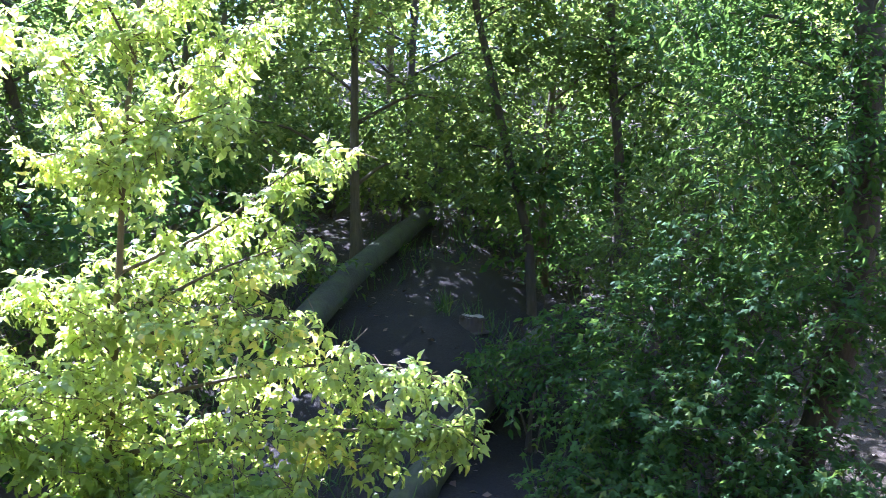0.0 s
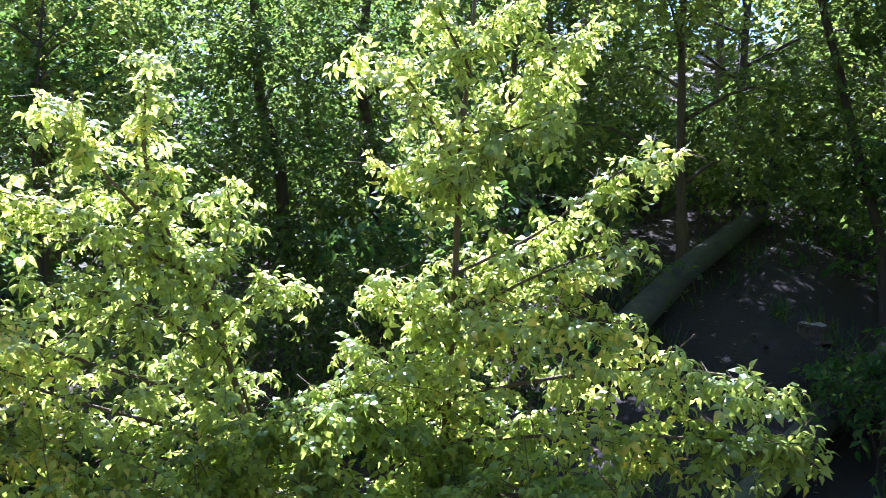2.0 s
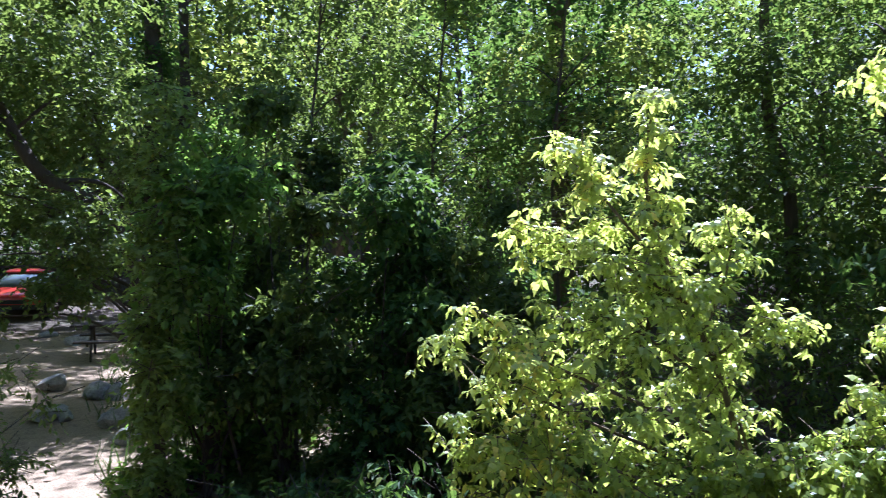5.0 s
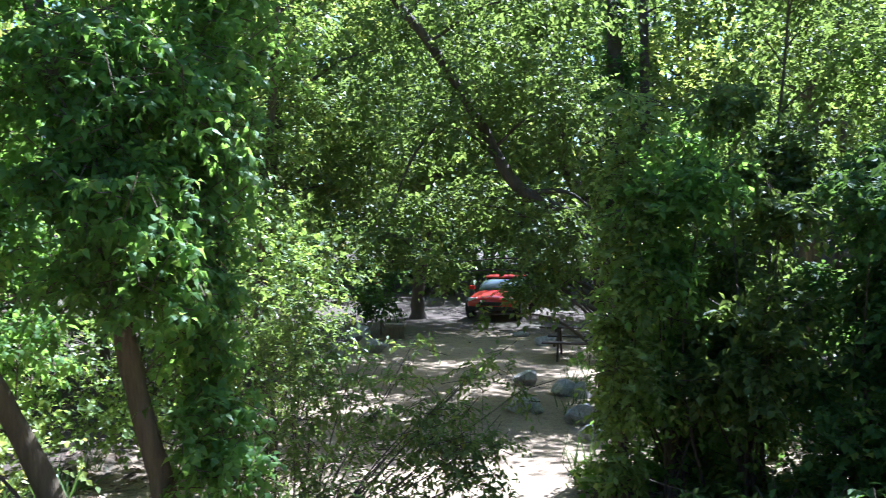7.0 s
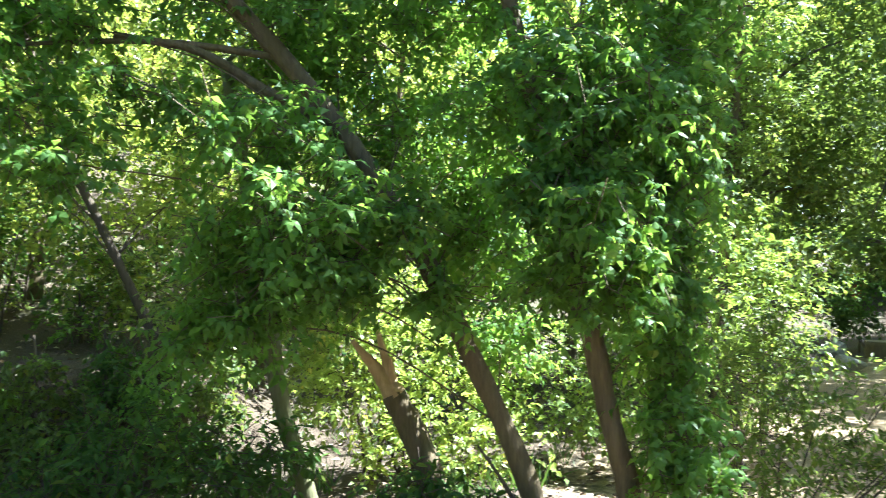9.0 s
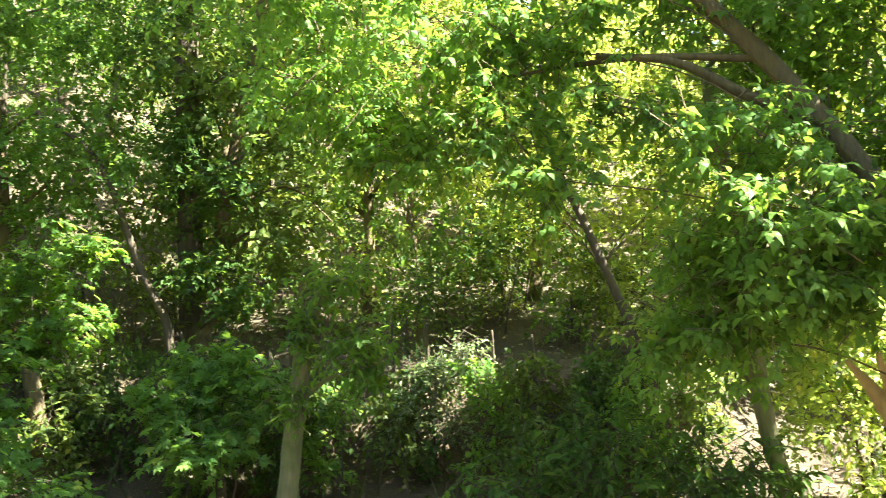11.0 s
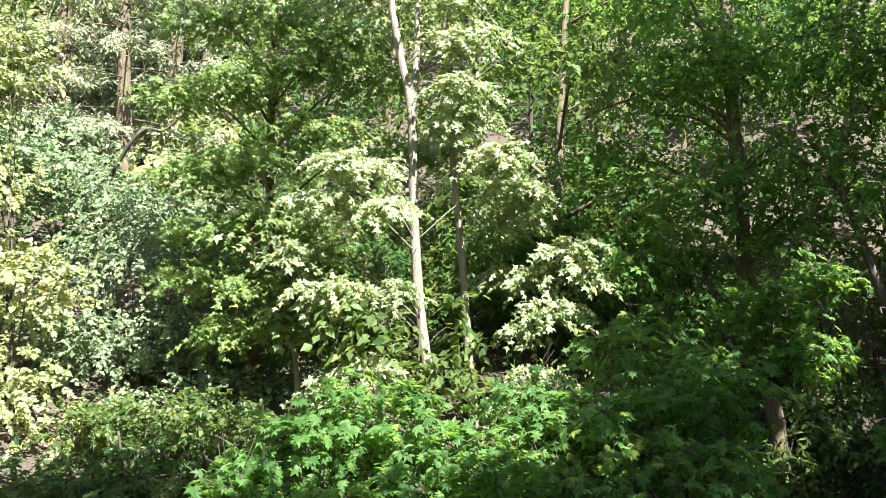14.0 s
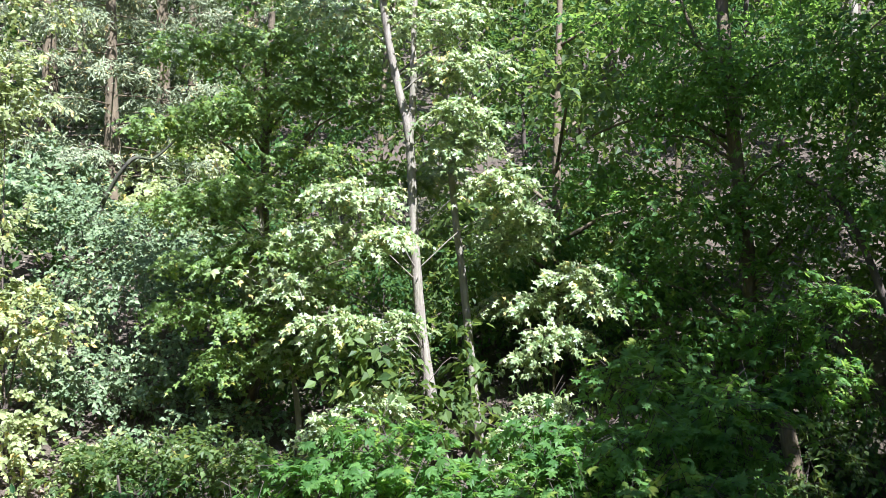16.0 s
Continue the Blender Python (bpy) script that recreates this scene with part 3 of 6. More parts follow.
# ---- single trees whose trunks show ----
def limb_to(trunk, blobs, a=.03, b=.008, share=.8):
    """Limbs that rise from the trunk into its leaf masses."""
    line = curve_points(trunk, 8)
    out, done = [], []
    reach = [min(np.hypot(*(line[:, :2] - np.asarray(c)[:2]).T)) for c, r, n in blobs]
    for i in np.argsort(reach):
        c = np.asarray(blobs[i][0])
        level = np.hypot(*(line[:, :2] - c[:2]).T)
        p0 = line[int(np.argmin(abs(line[:, 2] - (c[2] - .55 * np.median(level)))))]
        if done and np.linalg.norm(p0 - c) > 3.2:
            near = min(done, key=lambda q: np.linalg.norm(q - c))
            if np.linalg.norm(near - c) < np.linalg.norm(p0 - c):
                p0 = near
        done.append(c)
        mid = (p0 + c) / 2 + np.array([0, 0, .12 * np.linalg.norm(c - p0)])
        out.append(([p0, mid, c], a, b))
    return out


def mass(yaw, el, d, w, h, n):
    return (spot(yaw, el, d), (w, w, h), n)


def standing(label, trunk, r0, r1, blobs, shape, size, leaf, bark, seed, extra=(), limb=0, **kw):
    limbs = limb_to(trunk, list(blobs) + list(kw.get("roof", ())), limb or max(.014, r0 * .3), .006) + [([spot(*p) for p in pts], a, b) for pts, a, b in extra]
    return tree("tree", label, trunk, r0, r1, limbs, blobs, shape, size, leaf, bark, seed, **kw)


# by the fallen logs
# Masses above 24 degrees are out of view, added to shade the creek.
standing("slim dark tree with thin leaning trunk above the bank", stem(-6.0, 14, [(-6.0, -6.8, 14), (-5.7, -1.5, 14), (-4.5, 3.4, 14), (-3.1, 9.6, 14), (-2, 14.3, 14), (-1, 22, 14)]), .10, .05,
         [mass(-3, 10, 14, 1.3, .9, 130), mass(-6, 14, 14, 1.5, 1, 130), mass(0, 17, 14.5, 1.6, 1, 130), mass(-6.5, 4, 13.6, 1.0, .7, 90), mass(-1.5, 5, 14.5, .9, .7, 70), mass(-4, 21, 14, 2, 1.2, 160), mass(6, 25, 12, 1.7, .8, 160), mass(0, 27, 11, 1.6, .8, 150), mass(-6, 27, 11, 1.5, .8, 150), mass(3, 29, 8.6, 1.3, .7, 130), mass(-1, 32, 7.4, 1.1, .6, 120)],
         LEAF_SMALL, .12, LEAF_MID, BARK_DARK, 21, twig=.6, every=4)
standing("slim straight dark tree above the creek bank", stem(-11.6, 14, [(-11.6, -9, 14), (-11.5, -4.8, 14), (-11.6, 3.4, 14), (-11.1, 8.8, 14), (-10.9, 14.1, 14), (-11, 22, 14)]), .10, .06,
         [mass(-9, 12, 14, 1.3, .9, 130), mass(-13.5, 9, 13.8, 1.3, .9, 120), mass(-14, 15, 14, 1.6, 1, 130), mass(-8.5, 18, 14, 1.6, 1, 130), mass(-12, 21, 14, 2, 1.2, 160)],
         LEAF_SMALL, .12, LEAF_MID, BARK_DARK, 22, twig=.6, every=4)
# Masses above 30 degrees are out of view, added to shade the undergrowth.
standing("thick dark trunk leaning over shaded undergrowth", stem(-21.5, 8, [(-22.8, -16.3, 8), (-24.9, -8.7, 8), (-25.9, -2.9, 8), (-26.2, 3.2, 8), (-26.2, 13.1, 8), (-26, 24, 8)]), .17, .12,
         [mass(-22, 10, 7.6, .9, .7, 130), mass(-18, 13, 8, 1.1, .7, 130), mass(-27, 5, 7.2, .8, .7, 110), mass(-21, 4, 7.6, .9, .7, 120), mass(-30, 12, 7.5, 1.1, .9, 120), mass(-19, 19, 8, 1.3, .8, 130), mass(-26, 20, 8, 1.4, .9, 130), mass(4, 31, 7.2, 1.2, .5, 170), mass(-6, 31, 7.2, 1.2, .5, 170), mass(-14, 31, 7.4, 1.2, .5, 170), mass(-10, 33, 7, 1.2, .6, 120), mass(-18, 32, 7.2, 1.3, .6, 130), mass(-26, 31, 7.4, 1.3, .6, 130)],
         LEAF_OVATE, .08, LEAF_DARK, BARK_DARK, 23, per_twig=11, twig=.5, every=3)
standing("bare leaning grey trunk over the creek", stem(-13.6, 10.6, [(-14.7, -3.2, 11), (-18.5, .8, 11), (-22, 4.5, 11)]), .10, .06,
         [mass(-20, 5, 11, .9, .6, 60)], LEAF_SMALL, .10, LEAF_DARK, BARK_DARK, 24)
# Stands out of view; added so that its crown shades creek and logs.
standing("unseen tree added to shade the creek bed", stem(-52, 10, [(-51, 0, 10), (-50, 20, 10), (-48, 34, 10), (-46, 42, 10)]), .26, .12,
         [over(y, d, 9.2 + .25 * ((y * 7 + d * 3) % 5), 1.35, .5, 120) for y in (-8, -3, 2, 7) for d in (8.0, 10.2, 12.4)] + [over(-6, 7.0, 9, 1.0, .4, 90), over(2, 7, 9, 1, .4, 90)],
         LEAF_SMALL, .17, LEAF_MID, BARK_DARK, 28, twig=.6, twigs=0, roof=[over(y, d, 11.5, 1.1, .4, 80) for y, d in ((10, 11.5), (6.5, 13), (3.5, 15), (1.5, 17.4), (-4, 15), (11, 14), (-9, 13.5), (-14, 9), (-20, 9), (-26, 8.5))])
# behind the sunlit saplings
# The over() masses lie out of view, added to darken the far bank.
standing("shaded tree with brown trunk on the far bank", stem(32.0, 12, [(32.2, 2.6, 12), (33.2, 6.5, 12), (33.7, 10, 12), (34, 20, 12.3)]), .09, .06,
         [mass(33.2, 5, 11.2, .6, .5, 60), mass(32, -1, 11.2, .7, .5, 70), mass(33.6, 11, 11.4, .5, .5, 50), mass(31, 9, 12, 1.2, .8, 120), mass(36, 12, 12, 1.3, .9, 120), mass(33, 18, 12, 1.6, 1, 140), mass(29, 3, 12.4, 1, .8, 100), mass(36, 4, 12.2, 1, .8, 90)] + [over(y, d, 12.5 + (y % 3) * .4, 1.7, .6, 110) for y in (25, 31, 37, 43) for d in (13.5, 16.5, 20)],
         LEAF_SMALL, .10, LEAF_MID, BARK_DARK, 25, twig=.6, every=4, per_twig=11)
# Masses above 23 degrees and the over() ones are unseen, added for shade.
standing("shaded tree with dark crooked trunk on the far bank", stem(26, 12, [(26.1, 2, 12), (26.5, 6, 12), (26.9, 9.6, 12), (26, 20, 12.3)]), .085, .06,
         [mass(26.4, 4.5, 11.2, .5, .5, 56), mass(26, -1.5, 11.2, .7, .5, 70), mass(27, 11, 11.4, .5, .5, 50), mass(24, 9, 12, 1.2, .8, 120), mass(28, 13, 12.4, 1.3, .9, 120), mass(24, 18, 12, 1.6, 1, 140), mass(22, 2, 12.4, 1, .8, 100), mass(17, 24, 12.5, 1.7, .8, 150), mass(12, 25, 12, 1.6, .8, 150), mass(27, 24, 12.5, 1.7, .8, 150), mass(15, 29, 8.8, 1.2, .6, 130), mass(10, 27, 10.6, 1.6, .7, 190), mass(15, 25.5, 13, 1.7, .8, 190), mass(8, 24.5, 13.6, 1.7, .8, 190), mass(19, 27, 10.4, 1.2, .6, 130)] + [over(y, d, 12.5 + (y % 3) * .4, 1.7, .6, 110) for y in (-5, 1, 7, 13, 19) for d in (14.5, 17.5, 21)],
         LEAF_SMALL, .10, LEAF_MID, BARK_DARK, 26, twig=.6, every=4, per_twig=11, extra=[([(26.6, 6.4, 12), (27.8, 6.8, 11.8), (28.4, 6.6, 11.7)], .025, .008)])
standing("stout brown trunk in deep shade", stem(46.6, 13, [(46.4, -5.7, 13), (46.3, -1.3, 13), (46.5, 5, 13), (47, 18, 13.2)]), .2, .12,
         [mass(44, 8, 12.6, 1.4, .9, 140), mass(49, 8, 12.6, 1.4, .9, 140), mass(46, 15, 13, 1.8, 1.1, 160), mass(50, 17, 13, 1.6, 1, 130), mass(42, 17, 13, 1.6, 1, 130)],
         LEAF_SMALL, .12, LEAF_DARK, BARK_BROWN, 27, twig=.6, every=4)
# round the clearing
standing("leaning dark tree arching over the camp clearing", stem(72.5, 14.5, [(75, .4, 14.2), (79.6, 3.9, 14), (82.0, 8.0, 14), (85.1, 12.8, 14), (87.7, 15.9, 14), (91, 20, 14)]), .12, .06,
         [mass(81, 12, 13.6, 1.1, .8, 156), mass(85, 8, 14, 1.0, .8, 144), mass(77, 9, 14, 1.1, .8, 156), mass(84, 17, 14, 1.5, 1, 180), mass(78, 16, 14, 1.6, 1, 180), mass(86.5, 2.5, 14.5, .8, .5, 108),
          mass(82, 3.2, 14.5, .8, .5, 108), mass(77.5, 1.2, 13.5, .8, .7, 132), mass(77.6, -2.2, 14, .5, .4, 53), mass(79.6, -2.8, 14, .3, .25, 19), mass(84, -1.2, 14.4, .4, .3, 29), mass(79.0, -2.8, 13, .28, .22, 30), mass(77.4, -3.2, 13, .35, .25, 34), mass(81.8, -4.6, 12.6, .1, .07, 5), mass(84.4, -1.8, 13.2, .26, .16, 18), mass(86.4, -.4, 13.4, .45, .3, 40), mass(88.6, .8, 13.6, .5, .35, 44)],
         LEAF_SMALL, .11, LEAF_MID, BARK_DARK, 31, twig=.55, every=4, extra=[([(79.6, 3.4, 14), (76.4, 3.5, 14), (74.5, 2.2, 14)], .05, .02)])
# The mass at 29 degrees is out of view, added to shade the thicket.
standing("straight slim tree at the clearing's edge", stem(71.4, 17, [(71.4, 3.4, 17), (71.2, 8.5, 17), (71.3, 15.5, 17), (71.3, 22, 17)]), .13, .08,
         [mass(69, 9, 17, 1.4, 1, 140), mass(73.5, 5, 16, 1.0, .9, 120), mass(70, 15, 17, 1.5, 1.0, 50), mass(74, 18, 17, 1.3, .8, 30), mass(67, 19, 17, 1.6, 1.0, 60), mass(62, 29, 11.5, 1.6, .8, 130)],
         LEAF_SMALL, .13, LEAF_MID, BARK_DARK, 32, twig=.6, every=4)
standing("ivy-clad trunk at the clearing's edge", stem(73.3, 16, [(73.1, 6.7, 16), (73.2, 15.6, 16), (73, 22, 16)]), .17, .13,
         [mass(73.1, 4, 16, .45, .9, 90), mass(73.1, 9, 16, .45, 1.1, 100), mass(73.1, 14, 16, .5, 1.1, 100), mass(74, 20, 16, 1.2, .8, 50)],
         LEAF_SMALL, .11, LEAF_DARK, BARK_DARK, 33, twig=.4, every=4)
# The 27-degree mass and the over() ones are added to shade the thicket.
standing("forked tree in half shade", stem(61.2, 17, [(61.1, 0, 17), (61.1, 6.2, 17), (61.0, 10.7, 17), (59.5, 13.5, 17), (57.5, 20, 17)]), .14, .06,
         [mass(58, 12, 17, 1.4, 1, 140), mass(63.5, 10, 17, 1.4, 1, 140), mass(60, 18, 17, 1.9, 1.2, 160), mass(65, 16, 17, 1.6, 1.1, 140), mass(56, 6, 16.6, 1.3, 1, 120), mass(58, 27, 12, 1.8, .9, 170)] + [over(y, 7.2, 8.6, 1.0, .4, 50) for y in (55, 64)],
         LEAF_SMALL, .13, LEAF_MID, BARK_BROWN, 34, twig=.6, every=4, extra=[([(61.0, 10.7, 17), (61.5, 13.5, 17), (62.5, 19, 17)], .08, .04)])
standing("thick dark trunk beyond the clearing", stem(86.1, 30, [(86.1, -3, 30), (85.7, -.3, 30), (85.0, 4, 30), (84.6, 12, 30)]), .24, .17,
         [mass(84, 5, 29, 2.2, 1.3, 150), mass(88, 5, 29, 2.4, 1.4, 150), mass(86, 10, 30, 3, 1.6, 200), mass(90, 10, 30, 2.6, 1.6, 160), mass(82, 9, 30, 2.6, 1.4, 150)],
         LEAF_SMALL, .2, LEAF_FAR, BARK_DARK, 35, twig=1.0, twigs=0)
# The over() masses are added to shade the clearing's sand.
standing("tall shade tree over the camp clearing", stem(96.5, 17, [(96.5, -3, 17), (96, 5, 17), (95, 14, 17), (94, 22, 17)]), .2, .12,
         [mass(92, 9, 17, 1.6, 1, 188), mass(88, 13, 17, 1.8, 1.1, 200), mass(96, 14, 17, 1.8, 1.1, 188), mass(90, 19, 18, 2.2, 1.2, 238), mass(84, 21, 18, 2.2, 1.1, 225), mass(97, 22, 17, 2, 1.2, 188), mass(92, 4, 17, 1.2, .8, 138), mass(98, 6, 16.5, 1.3, 1, 150), mass(89.5, 6.5, 18, 1.2, .8, 138), mass(82, 24, 18, 2, .9, 212)] + [over(y, d, 12 + d * .1, .045 * d + .5, .5, 195) for y, d in ((76, 13), (77, 16), (75.5, 19.5), (79.5, 20), (87, 20), (91, 21), (77, 23), (81.5, 23.6), (86, 24), (90, 25), (77, 21.3), (83, 28), (84, 20.5), (81.5, 20.6), (88.5, 18), (78.5, 26), (84, 25.6), (80, 18), (83, 17.5), (85.5, 16), (80.5, 13.2), (84, 13.8), (78.6, 14.4), (82, 31.5), (87, 28.5), (78, 29.5), (86, 33), (80, 35), (89.5, 30))],
         LEAF_SMALL, .14, LEAF_MID, BARK_DARK, 36, twig=.65, every=4)
# Full sun on this tree is partly put into a light leaf tone.
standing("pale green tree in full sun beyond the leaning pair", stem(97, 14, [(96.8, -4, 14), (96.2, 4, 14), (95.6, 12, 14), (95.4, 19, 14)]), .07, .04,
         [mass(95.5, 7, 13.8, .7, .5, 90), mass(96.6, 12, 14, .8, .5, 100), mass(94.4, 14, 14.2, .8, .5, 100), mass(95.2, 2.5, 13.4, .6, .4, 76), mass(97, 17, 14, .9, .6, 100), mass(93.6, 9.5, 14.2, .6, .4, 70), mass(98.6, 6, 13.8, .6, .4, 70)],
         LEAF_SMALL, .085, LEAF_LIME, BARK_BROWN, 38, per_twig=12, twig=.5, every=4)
standing("broad shade tree beside the parked car", stem(73.2, 27, [(73.4, -1, 27), (76.5, 6, 27), (77, 13, 27), (78, 19, 27)]), .28, .16,
         [mass(78, 7, 26, 2, 1.1, 232), mass(82, 10, 26, 2.2, 1.2, 261), mass(75, 10, 26, 2, 1.2, 232), mass(86, 14, 26, 2.4, 1.3, 261), mass(79, 15, 26, 2.4, 1.4, 276), mass(73.5, 3, 26, 1.6, 1.1, 188), mass(82.5, 3.2, 26, 1.4, .6, 160), mass(79, 1.2, 25, 1.1, .6, 130), mass(90, 8, 27, 2, 1.2, 218), mass(80, 15, 22, 2, 1, 246), mass(85, 16, 22, 2, 1, 246), mass(75.5, 17, 21, 2, 1, 232), mass(89, 15, 23, 2, 1, 232), mass(81, 9.5, 31, 2.2, 1, 218), mass(85, 9, 31, 2.2, 1, 218), mass(77, 10, 31, 2.2, 1, 218)],
         LEAF_SMALL, .18, LEAF_MID, BARK_DARK, 37, twig=.8, twigs=0)
# the leaning pair on the near bank
T12 = stem(102.6, 6.4, [(102.9, -15.5, 6.4), (104.1, -11, 6.4), (105.6, -4.2, 6.4), (107, 1.7, 6.4), (108.9, 9.1, 6.4), (110.6, 15.6, 6.4), (112, 24, 6.4)])
standing("leaning brown trunk half hidden by hanging leaves", T12, .088, .06,
         [mass(104.8, 3, 5.6, .42, .35, 50), mass(103.2, -1, 5.8, .3, .3, 34), mass(107.5, -1, 5.8, .3, .25, 26), mass(106.5, 8, 5.8, .4, .35, 44), mass(103.5, 10, 5.9, .5, .45, 56), mass(110.5, 10, 6.6, .6, .5, 60),
          mass(100.8, 3, 6.4, .32, .8, 84), mass(100.4, -5, 6.5, .28, .7, 74), mass(99.6, -12, 6.3, .36, .5, 66), mass(101, 11, 6.4, .5, .8, 84), mass(105, 18, 6.4, .8, .5, 50), mass(112, 18, 6.8, .8, .6, 70),
          mass(103, 25, 6.5, 1.1, .5, 46), mass(108.5, 4, 5.8, .36, .3, 36), mass(107.5, 13, 5.9, .45, .4, 46), mass(111, 2, 6.8, .55, .45, 50), mass(99.4, 8, 6.8, .34, .6, 50), mass(98, 16, 6.8, .6, .6, 60)],
         LEAF_TRIO, .14, LEAF_GREEN, BARK_BROWN, 41, per_twig=7, twig=.4, droop=.5, hang=.5, limb=.009,
         roof=[over(100.5, 6.3, 8.8, .75, .35, 40, 1.5)] + [over(y, 6.3, 9.6, .75, .3, 36, z) for y in (101, 106) for z in (3, 5)])
T13 = stem(108.6, 6.6, [(109.4, -15, 6.6), (113, -7.2, 6.6), (117.5, 1.8, 6.6), (123.4, 10.1, 6.6), (129.1, 16.1, 6.6), (135, 22, 6.6)])
standing("strongly leaning brown tree with long level limbs", T13, .092, .062,
         [mass(121, -1, 6.1, .36, .28, 38), mass(118, 3.2, 6.0, .32, .26, 32), mass(115.2, -2.4, 6.3, .22, .2, 20), mass(113, 2.4, 7.2, .5, .4, 44), mass(120.5, 6.5, 6.9, .5, .4, 44), mass(111, -5, 7.4, .4, .3, 34), mass(116.5, 9, 7.6, .8, .6, 66), mass(124, 4, 5.8, .55, .4, 46), mass(128, 8.5, 6.2, .7, .4, 50), mass(127.4, -2.6, 6, .36, .3, 34), mass(118, 17, 7, .9, .6, 95), mass(134, 10, 6.4, .6, .3, 30), mass(121.6, 1.6, 6.3, .5, .3, 40),
          mass(126, 17, 7, .9, .6, 95), mass(122, 12.5, 7.4, .8, .5, 70), mass(140, 14, 6.6, .7, .4, 46), mass(147, 15.5, 6.6, .9, .5, 66), mass(137, 18, 6.6, .9, .5, 60), mass(112, 6, 7.4, .6, .5, 60), mass(129.5, 1, 6.2, .36, .28, 34), mass(131, -4.5, 6.3, .3, .25, 24),
          mass(153, 12, 6.8, .8, .4, 60), mass(156, 18, 6.8, 1.0, .5, 75), mass(125.5, 0, 5.8, .3, .28, 30), mass(143, 9, 6.6, .6, .3, 38), mass(148, 7.5, 6.8, .5, .3, 30), mass(139, 5.5, 6.5, .45, .25, 24), mass(151, 9, 7, .6, .3, 36)],
         LEAF_TRIO, .14, LEAF_GREEN, BARK_BROWN, 42, per_twig=7, twig=.42, droop=.45, hang=.4, limb=.008,
         roof=[over(y, 6.5, 9.8, .8, .3, 22, 5.1) for y in (117, 124, 131, 138)] + [over(y, 11.2, 9.4, 1.0, .4, 50) for y in (206, 210.5, 215, 219)] + [over(143, d, 9.4, 1.0, .4, 60) for d in (8.5, 11)],
         extra=[([(122.0, 8.4, 6.6), (126.3, 10.2, 6.6), (130.9, 12.6, 6.6), (135.9, 13.2, 6.6)], .06, .025), ([(125.0, 12.4, 6.6), (133.3, 13.0, 6.6), (142.1, 12.0, 6.6)], .035, .012),
                ([(117.0, 1.0, 6.6), (121, .2, 6.4), (124, -.6, 6.3)], .02, .006)])
standing("broken-off trunk with torn pale splinters", stem(114.6, 7, [(115.4, -15.8, 7), (116.7, -12.3, 7), (118.3, -9.2, 7)]), .14, .10, [], LEAF_SMALL, .1, LEAF_MID, BARK_BROWN, 43,
         extra=[([(118.2, -9.4, 7), (119.5, -7.6, 7), (121.0, -5.8, 6.9)], .10, .02), ([(118.2, -9.4, 7), (118.8, -7.2, 7), (119.4, -5.0, 6.95)], .07, .015), ([(118.3, -9.4, 7), (118.4, -8.2, 7), (118.5, -6.9, 6.9)], .08, .012)])
for ob in list(bpy.data.objects):
    if ob.name.startswith("limb") and ob.parent and ob.parent.get("label", "").startswith("broken-off"):
        ob.name = "splinter"
        ob.data.materials[0] = WOOD_TORN
# Sunlit look of this trunk is put in by the pale mossy bark.
standing("upright trunk rising from sunlit ground", stem(123.4, 7.9, [(123.8, -15.7, 7.9), (124.9, -12.1, 7.9), (125.8, -8.2, 7.9), (127, 0, 8), (129, 12, 8)]), .10, .07,
         [mass(128, 2, 8, .7, .35, 44), mass(130.5, -3.5, 8, .7, .4, 56), mass(126, 14, 8, 1, .7, 110)], LEAF_OVATE, .085, LEAF_LIME, BARK_PALEMOSS, 44, per_twig=8, twig=.45)
standing("thin leaning sapling on the slope", stem(132.5, 12, [(134.4, -2.9, 12), (136.7, 2.3, 12), (138.7, 6.7, 12), (141, 14, 12)]), .07, .05,
         [mass(139, 9, 12, 1.1, .8, 120), mass(135, 7, 12.4, 1, .7, 100), mass(143, 13, 12, 1.3, .9, 130), mass(136, 14, 12.4, 1.4, .9, 130), mass(132, 3, 13, 1.2, .7, 110), mass(128, 5, 13, 1.2, .8, 110), mass(129, 11, 13, 1.3, .8, 110), mass(140, 3, 13.4, 1.1, .7, 100), mass(145, 7, 13.4, 1.2, .8, 110), mass(135, -1.5, 13, .9, .5, 70)], LEAF_SMALL, .10, LEAF_YELLOW, BARK_DARK, 45, per_twig=10, twig=.6, every=4,
         extra=[([(138.2, 5.6, 12), (141, 5.9, 12), (143.5, 5.4, 12)], .02, .008)])
# the shaded slope
standing("mossy broken trunk with sun on its foot", stem(156.3, 9, [(156.1, -14.1, 9), (155.4, -7.9, 9), (155.0, -5.2, 9), (154.5, -3.2, 9)]), .11, .08, [mass(155.2, -5, 8.85, .16, .3, 26), mass(155.8, -8.5, 8.85, .12, .3, 14), mass(153.0, -1.2, 8.8, .42, .25, 46), mass(152, -5, 8.7, .4, .3, 46), mass(151, -7.2, 8.7, .25, .2, 22)],
         LEAF_OVATE, .1, LEAF_GREEN, BARK_PALEMOSS, 51, per_twig=7, twig=.4)
